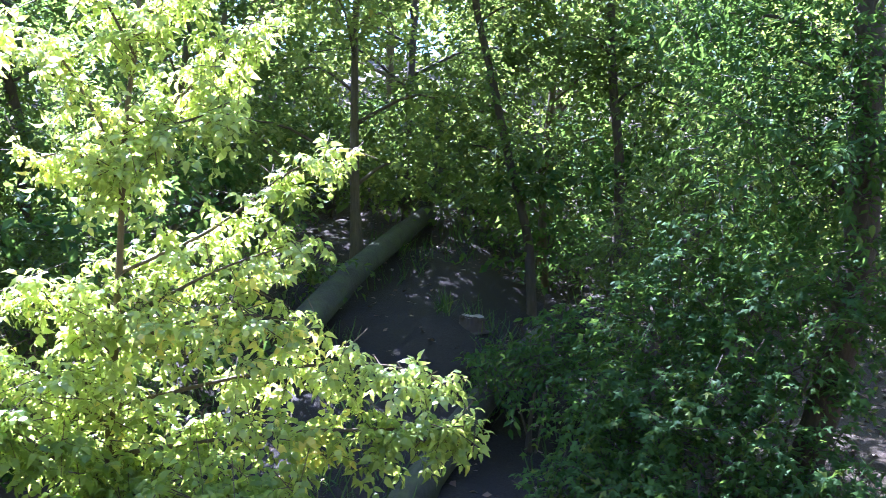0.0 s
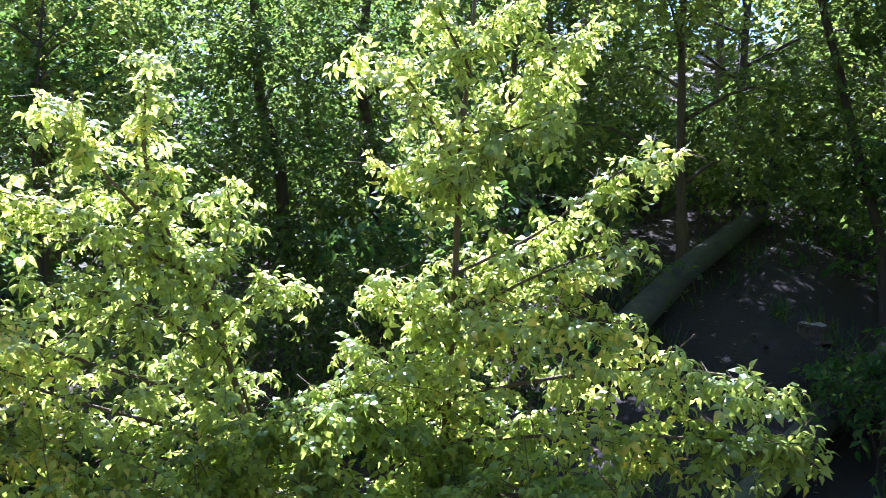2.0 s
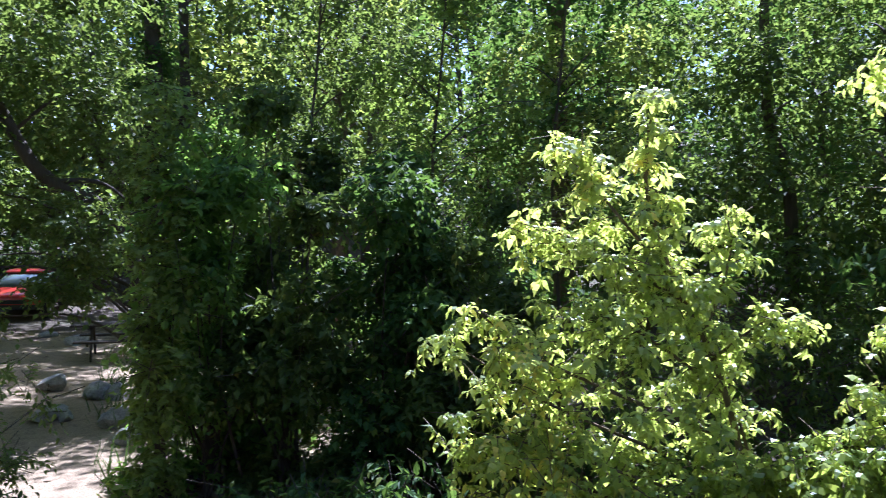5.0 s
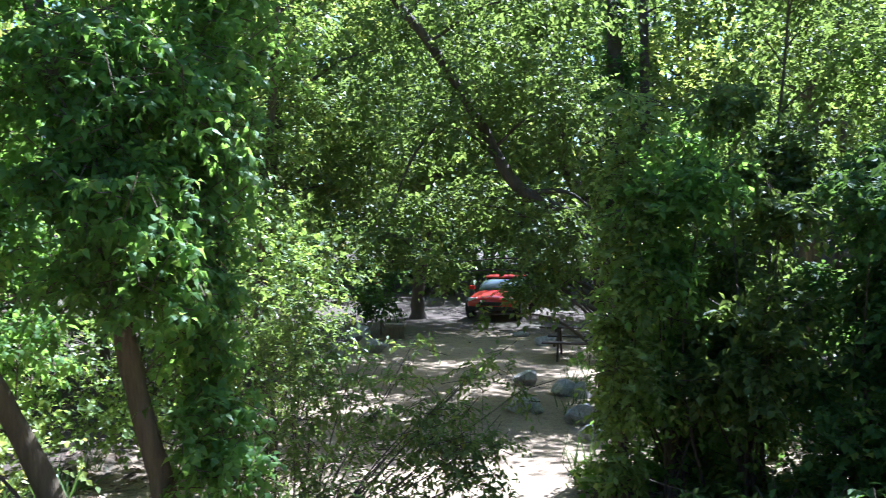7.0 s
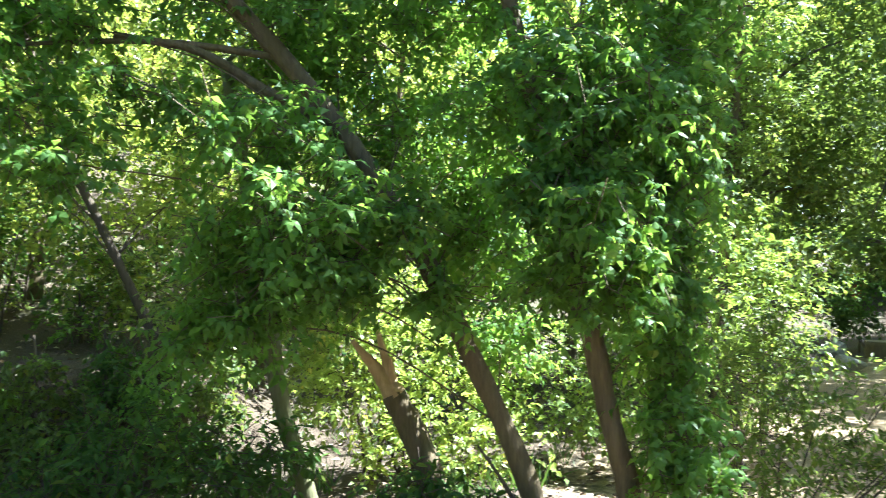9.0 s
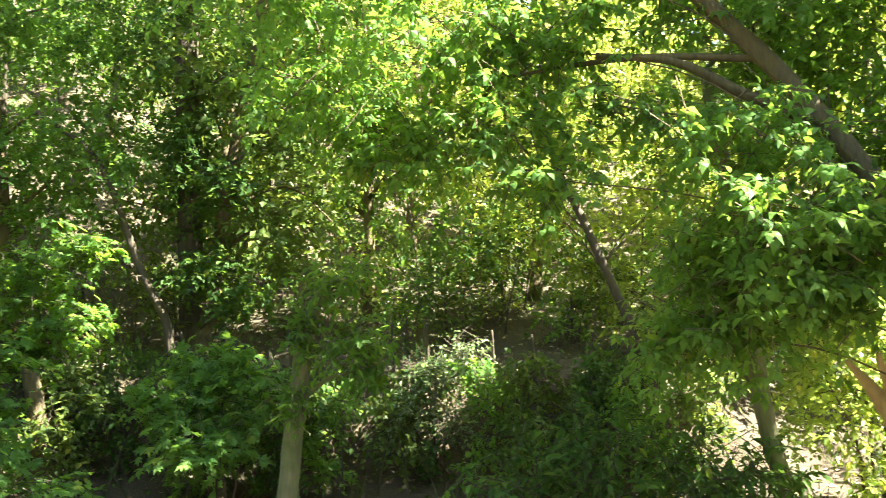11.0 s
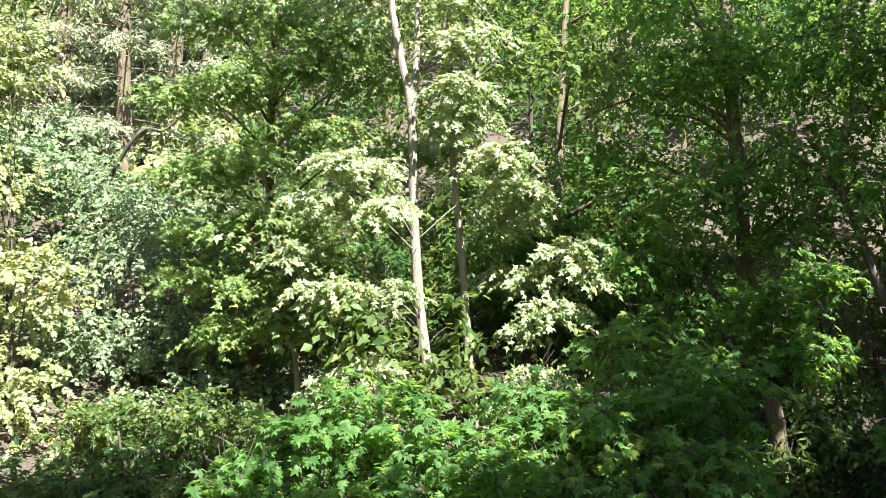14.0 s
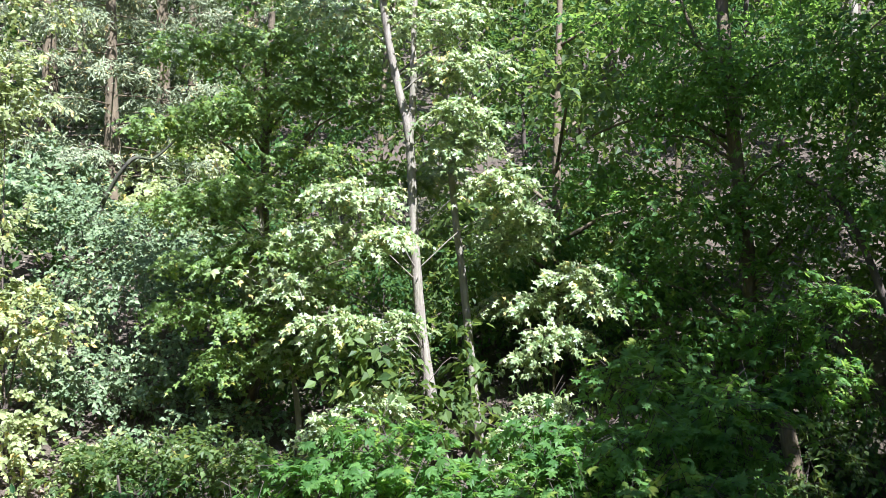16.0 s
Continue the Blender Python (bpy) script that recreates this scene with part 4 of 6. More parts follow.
# Its roof spreads unseen far beyond the tree, added to shade the bank.
standing("thick vine-clad trunk on the shaded slope", stem(162.2, 13, [(162.2, -5.2, 13), (162.4, 2.9, 13), (162.6, 12, 13), (162.5, 22, 13)]), .2, .15,
         [mass(161.6, -.5, 12.2, .5, .35, 56), mass(160.4, 5, 12.2, .55, .4, 60), mass(162.8, 7.5, 12.2, .4, .4, 46), mass(159.6, -2.5, 12.1, .5, .35, 56), mass(162.4, 4, 12.9, .4, 1.0, 80), mass(162.4, 9, 12.9, .4, 1.0, 80), mass(159, 12, 12.6, 1.3, .9, 120), mass(166, 14, 13, 1.4, .9, 130), mass(162, 19, 13, 1.8, 1.1, 150), mass(166, 26, 11.5, 1.6, .8, 150)],
         LEAF_SMALL, .10, LEAF_DARK, BARK_DARK, 52, twig=.5, every=4, per_twig=11,
         roof=[over(y, d, 9.4 + .3 * ((y + d) % 3), 1.05, .4, 110) for y in (137, 142, 148, 154, 161, 168, 176, 183) for d in (8.4, 10.1, 11.6) if (y, d) not in ((154, 8.4), (148, 11.6), (168, 8.4), (176, 8.4), (142, 11.6))] + [over(y, 13.4, 11.5, 1.1, .4, 80) for y in (132, 140, 156, 164, 180)] + [over(y, d, 8.4, .8, .35, 46) for y, d in ((187, 8.6), (193, 8.2), (199, 8.6), (204, 8.6), (190, 8.9))])
standing("brown tree leaning over the shaded slope", stem(162.0, 12.6, [(161.3, -3, 13), (159.8, 5.8, 13), (158.2, 13.7, 13), (157, 21, 13)]), .14, .08,
         [mass(156, 9, 12.5, 1.2, .8, 120), mass(160, 16, 13, 1.5, 1, 130), mass(154, 16, 13, 1.5, 1, 130), mass(157.5, 2, 12.6, .9, .6, 90)], LEAF_SMALL, .12, LEAF_MID, BARK_BROWN, 53, twig=.55, every=4)
standing("tall brown tree with a long drooping side limb", stem(172.8, 13, [(172.9, -3.5, 13), (173.2, 4.2, 13), (173.8, 11.1, 13), (174.2, 17.9, 13), (174.5, 24, 13)]), .12, .08,
         [mass(176, 15, 12.6, 1.2, .5, 120), mass(179.5, 18, 12.8, 1.2, .5, 120), mass(167, 6, 12.6, .9, .5, 90), mass(170.5, 9, 12.8, 1.1, .8, 120), mass(177, 6.5, 12.6, 1.1, .7, 120), mass(170, 15, 13, 1.4, .9, 130), mass(170, 21, 13.5, 1.7, 1.0, 140), mass(182, 8.5, 13, .8, .5, 80), mass(170.5, 3, 12.6, .9, .7, 100), mass(173.6, 6, 12.4, .6, .5, 60), mass(173, -1.5, 12.3, .6, .6, 60), mass(174.4, 13.5, 12.4, .6, .5, 60), mass(178.5, 12.6, 12.8, .7, .4, 60), mass(180, 2, 12.6, .9, .6, 90), mass(177, -2, 12.4, .8, .5, 80)],
         LEAF_SMALL, .095, LEAF_GREEN, BARK_BROWN, 54, twig=.55, every=4, per_twig=12,
         roof=[over(y, 13, 14.2 + .3 * (y % 3), 1.15, .4, 50, z) for y in (166, 172, 178, 182) for z in (4, 6.6)],
         extra=[([(173.7, 10.4, 13), (178, 12.2, 13), (182.7, 11, 13), (185.2, 8.8, 13)], .036, .012), ([(173.7, 9.0, 13), (176, 10.6, 13), (178.5, 10.9, 13)], .03, .01), ([(174, 13.5, 13), (176, 17, 13), (177, 20, 13)], .04, .015)])
standing("crooked pale sapling bending over the slope", stem(172.2, 14.6, [(171.2, -.1, 15), (170, 3, 15), (168.1, 7.1, 15), (166.8, 11, 15), (166.5, 18, 15)]), .10, .06,
         [mass(168, 14, 15, 1.4, .9, 120), mass(165, 9, 15, 1.2, .8, 110)], LEAF_SMALL, .11, LEAF_DARK, BARK_PALE, 55, twig=.55, every=4)
standing("short broken trunk in shade", stem(170.8, 11, [(171, -11, 11), (171.3, -8.5, 11), (171.7, -6.0, 11)]), .12, .09, [], LEAF_SMALL, .1, LEAF_MID, BARK_BROWN, 56)
# the sunlit maples on the slope
T24 = stem(191.6, 12, [(191.9, -12, 12), (193, -6, 12), (193.7, -1.2, 12), (194.1, 4.3, 12), (194.4, 11.3, 12), (195.1, 14.5, 12), (195.9, 18.6, 12), (196.6, 25, 12)])
standing("maple with pale sunlit trunk and broad bright leaves", T24, .088, .045,
         [mass(198.2, 8, 11.3, .62, .2, 62), mass(196.2, 5.2, 11.3, .5, .16, 42), mass(200, 5.6, 11.4, .5, .18, 42), mass(190.8, 11, 11.9, .55, .2, 56), mass(188.4, 8.6, 11.6, .5, .2, 42), mass(187.4, 6.6, 12.2, .5, .18, 42), mass(191, 13, 11.6, .5, .2, 40),
          mass(199.2, -.2, 11.2, .55, .18, 46), mass(195.4, -.2, 11.3, .34, .14, 24), mass(201.8, 2.2, 11.6, .45, .16, 34), mass(190.8, 16, 11.8, .62, .25, 60), mass(191.8, 19, 12, .7, .3, 60), mass(197.5, 18.5, 12.4, .9, .4, 80), mass(200.5, 19.5, 12.6, .9, .4, 80),
          mass(196.6, -5.2, 11.1, .5, .15, 40), mass(199.6, -6.4, 11, .4, .14, 30)],
         LEAF_POINT, .095, LEAF_MAPLE, BARK_PALE, 61, limb=.011, every=4, per_twig=18, twig=.48, droop=.4, hang=.3, rise=.02, level=.75, tilt=SUNWARD * 1.25,
         extra=[([(194.4, 11.0, 12), (194.1, 14.5, 12), (194.0, 18.7, 12), (193.4, 25, 12)], .06, .03)])
# Half shade on this crown is partly put in by the darker leaf.
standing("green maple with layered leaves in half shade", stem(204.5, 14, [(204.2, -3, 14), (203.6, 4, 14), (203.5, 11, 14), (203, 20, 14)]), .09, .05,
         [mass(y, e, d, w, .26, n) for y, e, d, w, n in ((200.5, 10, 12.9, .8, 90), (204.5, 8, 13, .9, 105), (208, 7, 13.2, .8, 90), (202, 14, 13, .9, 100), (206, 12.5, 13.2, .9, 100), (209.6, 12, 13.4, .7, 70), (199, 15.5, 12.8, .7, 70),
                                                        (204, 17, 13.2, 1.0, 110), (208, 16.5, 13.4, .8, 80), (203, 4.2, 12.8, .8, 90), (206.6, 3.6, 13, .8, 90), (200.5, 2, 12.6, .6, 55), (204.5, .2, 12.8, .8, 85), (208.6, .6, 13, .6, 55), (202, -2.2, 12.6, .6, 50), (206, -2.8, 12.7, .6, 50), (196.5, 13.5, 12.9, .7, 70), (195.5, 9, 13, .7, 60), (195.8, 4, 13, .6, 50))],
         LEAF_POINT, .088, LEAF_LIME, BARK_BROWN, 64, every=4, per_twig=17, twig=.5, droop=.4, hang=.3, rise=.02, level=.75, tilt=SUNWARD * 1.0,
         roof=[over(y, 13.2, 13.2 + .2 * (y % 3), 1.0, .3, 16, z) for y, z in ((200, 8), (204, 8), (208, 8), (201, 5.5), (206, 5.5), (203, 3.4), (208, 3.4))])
standing("second maple, pale trunk lit by the sun", stem(189.8, 12.5, [(190.1, -7.8, 12.5), (190.6, -2.3, 12.5), (191, 2.5, 12.5), (191.5, 6.9, 12.5), (192, 14, 12.6)]), .078, .04,
         [mass(187.8, 4.6, 12.9, .6, .2, 50), mass(187.4, 6.6, 12.6, .5, .18, 42), mass(188.4, .8, 12.9, .4, .16, 30), mass(192, 9, 12.8, .5, .2, 40)],
         LEAF_POINT, .095, LEAF_MAPLE, BARK_PALE, 62, limb=.007, every=4, per_twig=18, twig=.48, droop=.4, hang=.3, rise=.02, level=.75, tilt=SUNWARD * 1.25)
standing("young maple with bright leaves on the brown slope", stem(185.2, 12.3, [(185.3, -5, 12.3), (185, -1, 12.3), (184.5, 2.6, 12.3)]), .025, .01,
         [mass(183.6, 2.6, 12.2, .55, .18, 56), mass(182.6, 1.2, 12.1, .42, .15, 40), mass(185, -1.4, 12, .5, .16, 46), mass(186, .9, 12.3, .45, .16, 38), mass(187.2, -2.8, 12.2, .3, .12, 24), mass(187, -7.2, 11.4, .5, .16, 44), mass(185.8, -5.6, 11.8, .4, .15, 34), mass(188.4, -9.4, 10.8, .4, .14, 34)],
         LEAF_POINT, .095, LEAF_MAPLE, BARK_BROWN, 65, limb=.007, every=4, per_twig=17, twig=.46, droop=.4, hang=.3, rise=.02, level=.75, tilt=SUNWARD * 1.25)
standing("slender pale sapling in half shade", stem(201.3, 13, [(201.7, -4.9, 13), (202.5, -1.6, 13), (203.4, 2.4, 13), (204, 8, 13)]), .045, .025,
         [mass(203.5, 4, 12.8, .9, .7, 90), mass(201.5, -1, 12.6, .6, .5, 60)], LEAF_BROAD, .13, LEAF_MAPLE, BARK_PALE, 63, per_twig=7, twig=.5, droop=.45)


# ---- shrubs that hide the ground ----
def shrub(label, yaw, d, thick, blobs, shape, size, leaf, seed, **kw):
    base = on_ground(yaw, d, -.1)
    rng = np.random.default_rng(seed + 500)
    limbs = [([base + rng.standard_normal(3) * [.15, .15, 0], (base * .6 + np.asarray(c) * .4) + [0, 0, .15], np.asarray(c)], .006 * thick, .004) for c, r, n in blobs]
    tree("shrub", label, [base, base + [0, 0, .35], base + [.05, .03, .8]], .03, .015, limbs, blobs, shape, size, leaf, BARK_DARK, seed, category="shrub", trunk_name="stem", **kw)


def thicket_masses(y0, y1, d0, d1, e0, e1, n, seed):
    rng = np.random.default_rng(seed)
    out = []
    for i in range(n):
        s = (i + .5) / n
        yaw = y0 + (y1 - y0) * (.5 + (rng.random() - .5) * (1.1 - .35 * s))
        r = (.22 + .42 * rng.random()) * (1.1 - .35 * s)
        out.append(mass(yaw, e0 + (e1 - e0) * s + 2.5 * rng.normal(), d0 + (d1 - d0) * rng.random(), r, r * (.6 + .5 * rng.random()), int(180 * r)))
    return out


HEDGE = dict(per_twig=11, twig=.5, every=4, droop=.45, hang=.5)
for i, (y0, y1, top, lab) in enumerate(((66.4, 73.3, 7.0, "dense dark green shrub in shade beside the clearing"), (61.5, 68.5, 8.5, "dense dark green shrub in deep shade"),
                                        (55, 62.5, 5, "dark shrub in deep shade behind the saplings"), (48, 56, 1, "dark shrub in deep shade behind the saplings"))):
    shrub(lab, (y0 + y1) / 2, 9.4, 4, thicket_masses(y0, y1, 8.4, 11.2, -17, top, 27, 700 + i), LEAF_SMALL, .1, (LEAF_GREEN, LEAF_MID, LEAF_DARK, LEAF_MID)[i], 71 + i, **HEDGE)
for i, (y0, y1, e1, lab) in enumerate(((58.5, 67, 17, "bushy tree rising from the dark thicket"), (50, 59, 16, "bushy tree rising from the dark thicket"), (42, 51, 15, "shaded bushy tree behind the sunlit saplings"))):
    standing(lab, stem((y0 + y1) / 2, 11.4, [((y0 + y1) / 2, -6, 11.4), ((y0 + y1) / 2 + .6, 4, 11.4), ((y0 + y1) / 2, 12, 11.4), ((y0 + y1) / 2 - .5, e1 + 3, 11.4)]), .032, .012,
             [(c, (r[0] * 1.25, r[1] * 1.25, r[2]), int(n * .44)) for c, r, n in thicket_masses(y0 - 1, y1 + 1, 10.8, 12.6, 3, e1 + 3, 15, 720 + i)], LEAF_SMALL, .088, (LEAF_MID, LEAF_LIME, LEAF_YELLOW)[i], BARK_DARK, 730 + i, per_twig=11, twig=.5, droop=.4, every=4)
# Sun on the thicket's edge, put in as a strip of lighter leaves.
shrub("thicket edge with sunlight put into its yellow-green leaves", 72.8, 9.0, 3, [mass(73.3, -10, 8.6, .25, .4, 54), mass(73.5, -5, 8.7, .25, .4, 54), mass(73.3, 0, 8.8, .28, .35, 50), mass(72.8, 5, 9, .3, .4, 50), mass(73, -14, 8.4, .25, .25, 40), mass(72.4, -7.6, 8.4, .3, .4, 54), mass(71.8, -2.4, 8.5, .3, .4, 54), mass(71.6, 3, 8.7, .3, .4, 54), mass(72.4, 8.5, 9, .35, .4, 50)],
      LEAF_SMALL, .085, LEAF_LIME, 88, per_twig=11, twig=.4, every=4)
shrub("low green shrub at the foot of the dark thicket", 60, 7.2, 3,
      [mass(57, -17, 7, .6, .35, 70), mass(62, -18, 7, .7, .35, 70), mass(66, -18, 7, .6, .35, 60)], LEAF_OVATE, .1, LEAF_DARK, 74, per_twig=8, twig=.4)
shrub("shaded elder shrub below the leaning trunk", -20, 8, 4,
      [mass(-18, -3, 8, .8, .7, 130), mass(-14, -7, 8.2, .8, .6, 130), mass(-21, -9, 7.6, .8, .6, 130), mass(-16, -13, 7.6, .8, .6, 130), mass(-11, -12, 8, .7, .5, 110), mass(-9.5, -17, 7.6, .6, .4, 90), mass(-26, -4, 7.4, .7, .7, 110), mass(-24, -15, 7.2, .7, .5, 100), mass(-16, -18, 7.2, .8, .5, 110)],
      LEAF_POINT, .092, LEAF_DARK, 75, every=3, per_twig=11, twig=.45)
shrub("shaded hazel shrub on the creek bank", -15, 9.6, 4,
      [mass(-16, 2, 9.6, .9, .7, 130), mass(-20, 6, 9.6, 1, .8, 140), mass(-24, 1, 9.4, 1, .8, 140), mass(-13, -2, 10, .8, .6, 110), mass(-28, 7, 9.4, 1, .9, 130), mass(-31, -4, 9, 1, 1, 130)],
      LEAF_OVATE, .078, LEAF_MID, 76, every=3, per_twig=12, twig=.5)
shrub("shaded leafy shrub behind the sunlit saplings", 24, 9.6, 4,
      [mass(20, -6, 9.8, .7, .5, 80), mass(24, -3, 10, .8, .5, 90), mass(28, -5, 9.6, .8, .5, 90), mass(32, -7, 9.6, .7, .5, 80), mass(22, -9.5, 9.4, .7, .4, 80), mass(29, -10, 9.4, .7, .4, 80), mass(36, -6, 9.8, .7, .5, 80), mass(40, -9, 9.6, .7, .5, 80), mass(17, -3, 10.4, .6, .4, 60)],
      LEAF_OVATE, .09, LEAF_MID, 92, per_twig=9, twig=.45, every=3)
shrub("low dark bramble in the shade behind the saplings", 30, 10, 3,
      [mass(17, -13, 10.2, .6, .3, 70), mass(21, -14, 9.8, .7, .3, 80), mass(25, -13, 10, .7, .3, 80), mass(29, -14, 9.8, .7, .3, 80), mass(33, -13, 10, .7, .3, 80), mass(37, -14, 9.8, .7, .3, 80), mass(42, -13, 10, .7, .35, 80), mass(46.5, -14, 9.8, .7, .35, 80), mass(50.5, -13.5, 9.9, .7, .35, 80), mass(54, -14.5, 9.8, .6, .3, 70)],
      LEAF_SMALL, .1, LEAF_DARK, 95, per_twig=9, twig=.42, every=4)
shrub("low bramble below the stump", -6, 9.4, 3, [mass(-6, -10, 9.6, .8, .4, 110), mass(-9, -7.5, 10.2, .7, .4, 90), mass(-4, -9, 10.6, .5, .3, 60)], LEAF_OVATE, .1, LEAF_DARK, 77, per_twig=8, twig=.4)
# The roof leaves sit high out of view, added to darken this shrub.
shrub("pale thin-leaved shrub reaching over the sandy path", 94.5, 6.8, 1.6,
      [mass(96, -15, 6.6, .5, .5, 80), mass(92, -14, 6.8, .5, .3, 26), mass(88, -13.2, 7, .4, .2, 16), mass(95, -8, 7, .5, .5, 80), mass(91, -8.4, 7.2, .5, .3, 36), mass(86, -10.8, 7.2, .3, .2, 20), mass(83, -8.6, 7.4, .22, .16, 10), mass(86.5, -16, 6.8, .35, .25, 26),
       mass(83.6, -11, 7.3, .26, .12, 14), mass(81.9, -12.8, 7.1, .26, .14, 16), mass(82.6, -15.2, 6.9, .34, .2, 34), mass(84.8, -13.6, 7, .4, .22, 36), mass(83.2, -13, 7.1, .3, .2, 26), mass(86.4, -11.6, 7.1, .36, .22, 32), mass(79.6, -9.6, 7.7, .14, .1, 8), mass(81.6, -7.4, 8, .24, .08, 10), mass(87.6, -8.4, 7.5, .3, .12, 16), mass(86.6, -6.2, 7.9, .26, .07, 10), mass(84, -17.5, 6.7, .36, .15, 24), mass(90, -11.5, 7.2, .3, .2, 26), mass(90.5, -16, 6.7, .4, .25, 36), mass(94.5, -4.5, 7.6, .4, .3, 40), mass(93.5, -11, 7, .4, .3, 40), mass(98, -4, 7.4, .4, .4, 44)],
      LEAF_OVATE, .06, LEAF_MID, 78, per_twig=10, twig=.35, every=2, twigs=.003, roof=[over(y, 7, 8.6, .8, .3, 34, 1.6) for y in (81.5, 84.5, 87.5)])
# Sun on the next two shrubs is partly put into lighter leaf tones.
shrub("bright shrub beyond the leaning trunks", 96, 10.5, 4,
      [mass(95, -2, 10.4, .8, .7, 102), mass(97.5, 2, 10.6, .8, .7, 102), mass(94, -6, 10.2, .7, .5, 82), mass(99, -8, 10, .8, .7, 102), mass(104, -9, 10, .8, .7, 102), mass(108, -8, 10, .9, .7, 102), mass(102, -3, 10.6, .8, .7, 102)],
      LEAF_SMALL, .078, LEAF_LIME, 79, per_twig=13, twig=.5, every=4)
shrub("sunlit shrub behind the broken trunk", 119, 10, 4,
      [mass(119, -6, 10, .9, .6, 111), mass(121, -3.5, 9.6, .7, .5, 82), mass(123, -5.5, 9.2, .6, .5, 73), mass(117, -2, 10.4, .8, .5, 82), mass(114, -7, 10, .9, .7, 111), mass(122, -9, 9.6, .8, .5, 93), mass(112, -12, 9.4, .8, .5, 93), mass(117, -12, 9.4, .7, .5, 82)], LEAF_SMALL, .078, LEAF_FRESH, 80, per_twig=13, twig=.5, every=4)
shrub("low shaded shrub under the leaning tree", 133, 7.6, 3,
      [mass(128, -13, 7.4, .7, .4, 90), mass(134, -12, 7.6, .8, .5, 100), mass(140, -14, 7.4, .7, .4, 90), mass(117, -16, 6.6, .6, .3, 80), mass(112, -17, 6.4, .5, .25, 60)], LEAF_OVATE, .1, LEAF_DARK, 81, per_twig=8, twig=.4)
shrub("broad-leaved green shrub at the foot of the maple", 196, 9, 4,
      [mass(197, -8, 9, .8, .45, 90), mass(193, -11, 8.8, .8, .4, 90), mass(201, -10, 9, .7, .4, 80), mass(188, -11, 8.8, .8, .4, 80), mass(197, -14, 8.4, .9, .4, 90), mass(190, -15, 8.2, .8, .4, 80), mass(204.5, -12, 8.8, .5, .3, 50), mass(187, -7, 9.6, .5, .3, 40)],
      LEAF_LOBED, .12, LEAF_GREEN, 82, per_twig=8, twig=.45, droop=.45)
shrub("broad-leaved dark shrub in shade on the slope", 178, 9.4, 4,
      [mass(180, -9, 9.2, .9, .5, 100), mass(176, -11, 9, .8, .4, 90), mass(182, -13, 8.6, .8, .4, 90), mass(175, -6, 9.8, .8, .5, 80), mass(172, -14, 8.6, .7, .4, 70), mass(180, -4, 10.4, .9, .5, 90), mass(184, -8, 9.4, .6, .35, 50)],
      LEAF_LOBED, .12, LEAF_GREEN, 83, per_twig=8, twig=.45, droop=.45)
shrub("shaded shrub beside the mossy trunk", 160, 9.4, 4,
      [mass(158.5, -9, 9.6, .5, .4, 70), mass(161.5, -11, 9.4, .6, .35, 80), mass(163.5, -8.5, 9.8, .5, .35, 60), mass(160.5, -6.5, 10, .5, .3, 60)], LEAF_LOBED, .12, LEAF_GREEN, 84, per_twig=7, twig=.42)
shrub("small leafy maple sapling against the brown slope", 170.5, 11.9, 4,
      [mass(171.5, -1, 11.6, .55, .4, 70), mass(169.5, -4, 11.6, .55, .4, 70), mass(172.2, -5.2, 11.5, .4, .3, 50), mass(168.5, .8, 11.8, .4, .3, 40)], LEAF_LOBED, .11, LEAF_GREEN, 89, per_twig=7, twig=.42)
shrub("low bright green plant under the cut bank", 143.5, 8.2, 3,
      [mass(144.5, -16.4, 8.2, .4, .15, 46), mass(141, -17, 8, .4, .15, 40), mass(147.5, -17.2, 8, .35, .12, 30)], LEAF_LOBED, .11, LEAF_GREEN, 90, per_twig=7, twig=.3)
for i in range(17):
    yaw = 129.5 + 3.4 * i + .8 * math.sin(3 * i)
    lip = 11.0 + .35 * math.sin(yaw * .31) + .2 * math.sin(yaw * .83 + 1)
    p = np.array([-math.sin(radians(yaw)) * lip, math.cos(radians(yaw)) * lip, 0])
    rows = [(p * (1 - .02 * k) + [.25 * math.sin(5 * i + 2 * k), .1 * math.cos(4 * i + k), 2.05 - .3 * k + .12 * math.sin(7 * i)], (.5 - .05 * k, .34, .2), 50 - 9 * k) for k in range(4)]
    shrub("ragged growth hanging over the lip of the earth bank", yaw, lip + .5, 3, rows, LEAF_SMALL, .085, (LEAF_MID, LEAF_GREEN, LEAF_DARK)[i % 3], 950 + i, per_twig=9, twig=.4, droop=.8, hang=.6, every=2, group="growth on the bank")
for i in range(16):
    yaw = 131 + 3.5 * i + .9 * math.sin(5 * i)
    d = 12.6 + 2.2 * ((i * .618) % 1)
    p = on_ground(yaw, d)
    rows = [(p + [.45 * math.sin(4 * i + 2 * k), .3 * math.cos(3 * i + k), .35 + .38 * k], (.5, .45, .22), 26) for k in range(3)]
    shrub("thin twiggy bush on the brown leaf-strewn slope", yaw, d, 3, rows, LEAF_SMALL, .085, (LEAF_YELLOW, LEAF_MID, LEAF_GREEN)[i % 3], 970 + i, per_twig=8, twig=.5, every=1, group="bushes on the slope")
shrub("thin grey-leaved bush on the lip of the bank", 146.5, 10.9, 3,
      [mass(146.5, -7.5, 10.8, .45, .35, 60), mass(145, -10.5, 10.7, .4, .35, 50), mass(148.5, -10, 10.7, .35, .3, 40), mass(144.5, -6, 11, .35, .25, 40)], LEAF_OVATE, .07, LEAF_GREY, 91, per_twig=7, twig=.4)
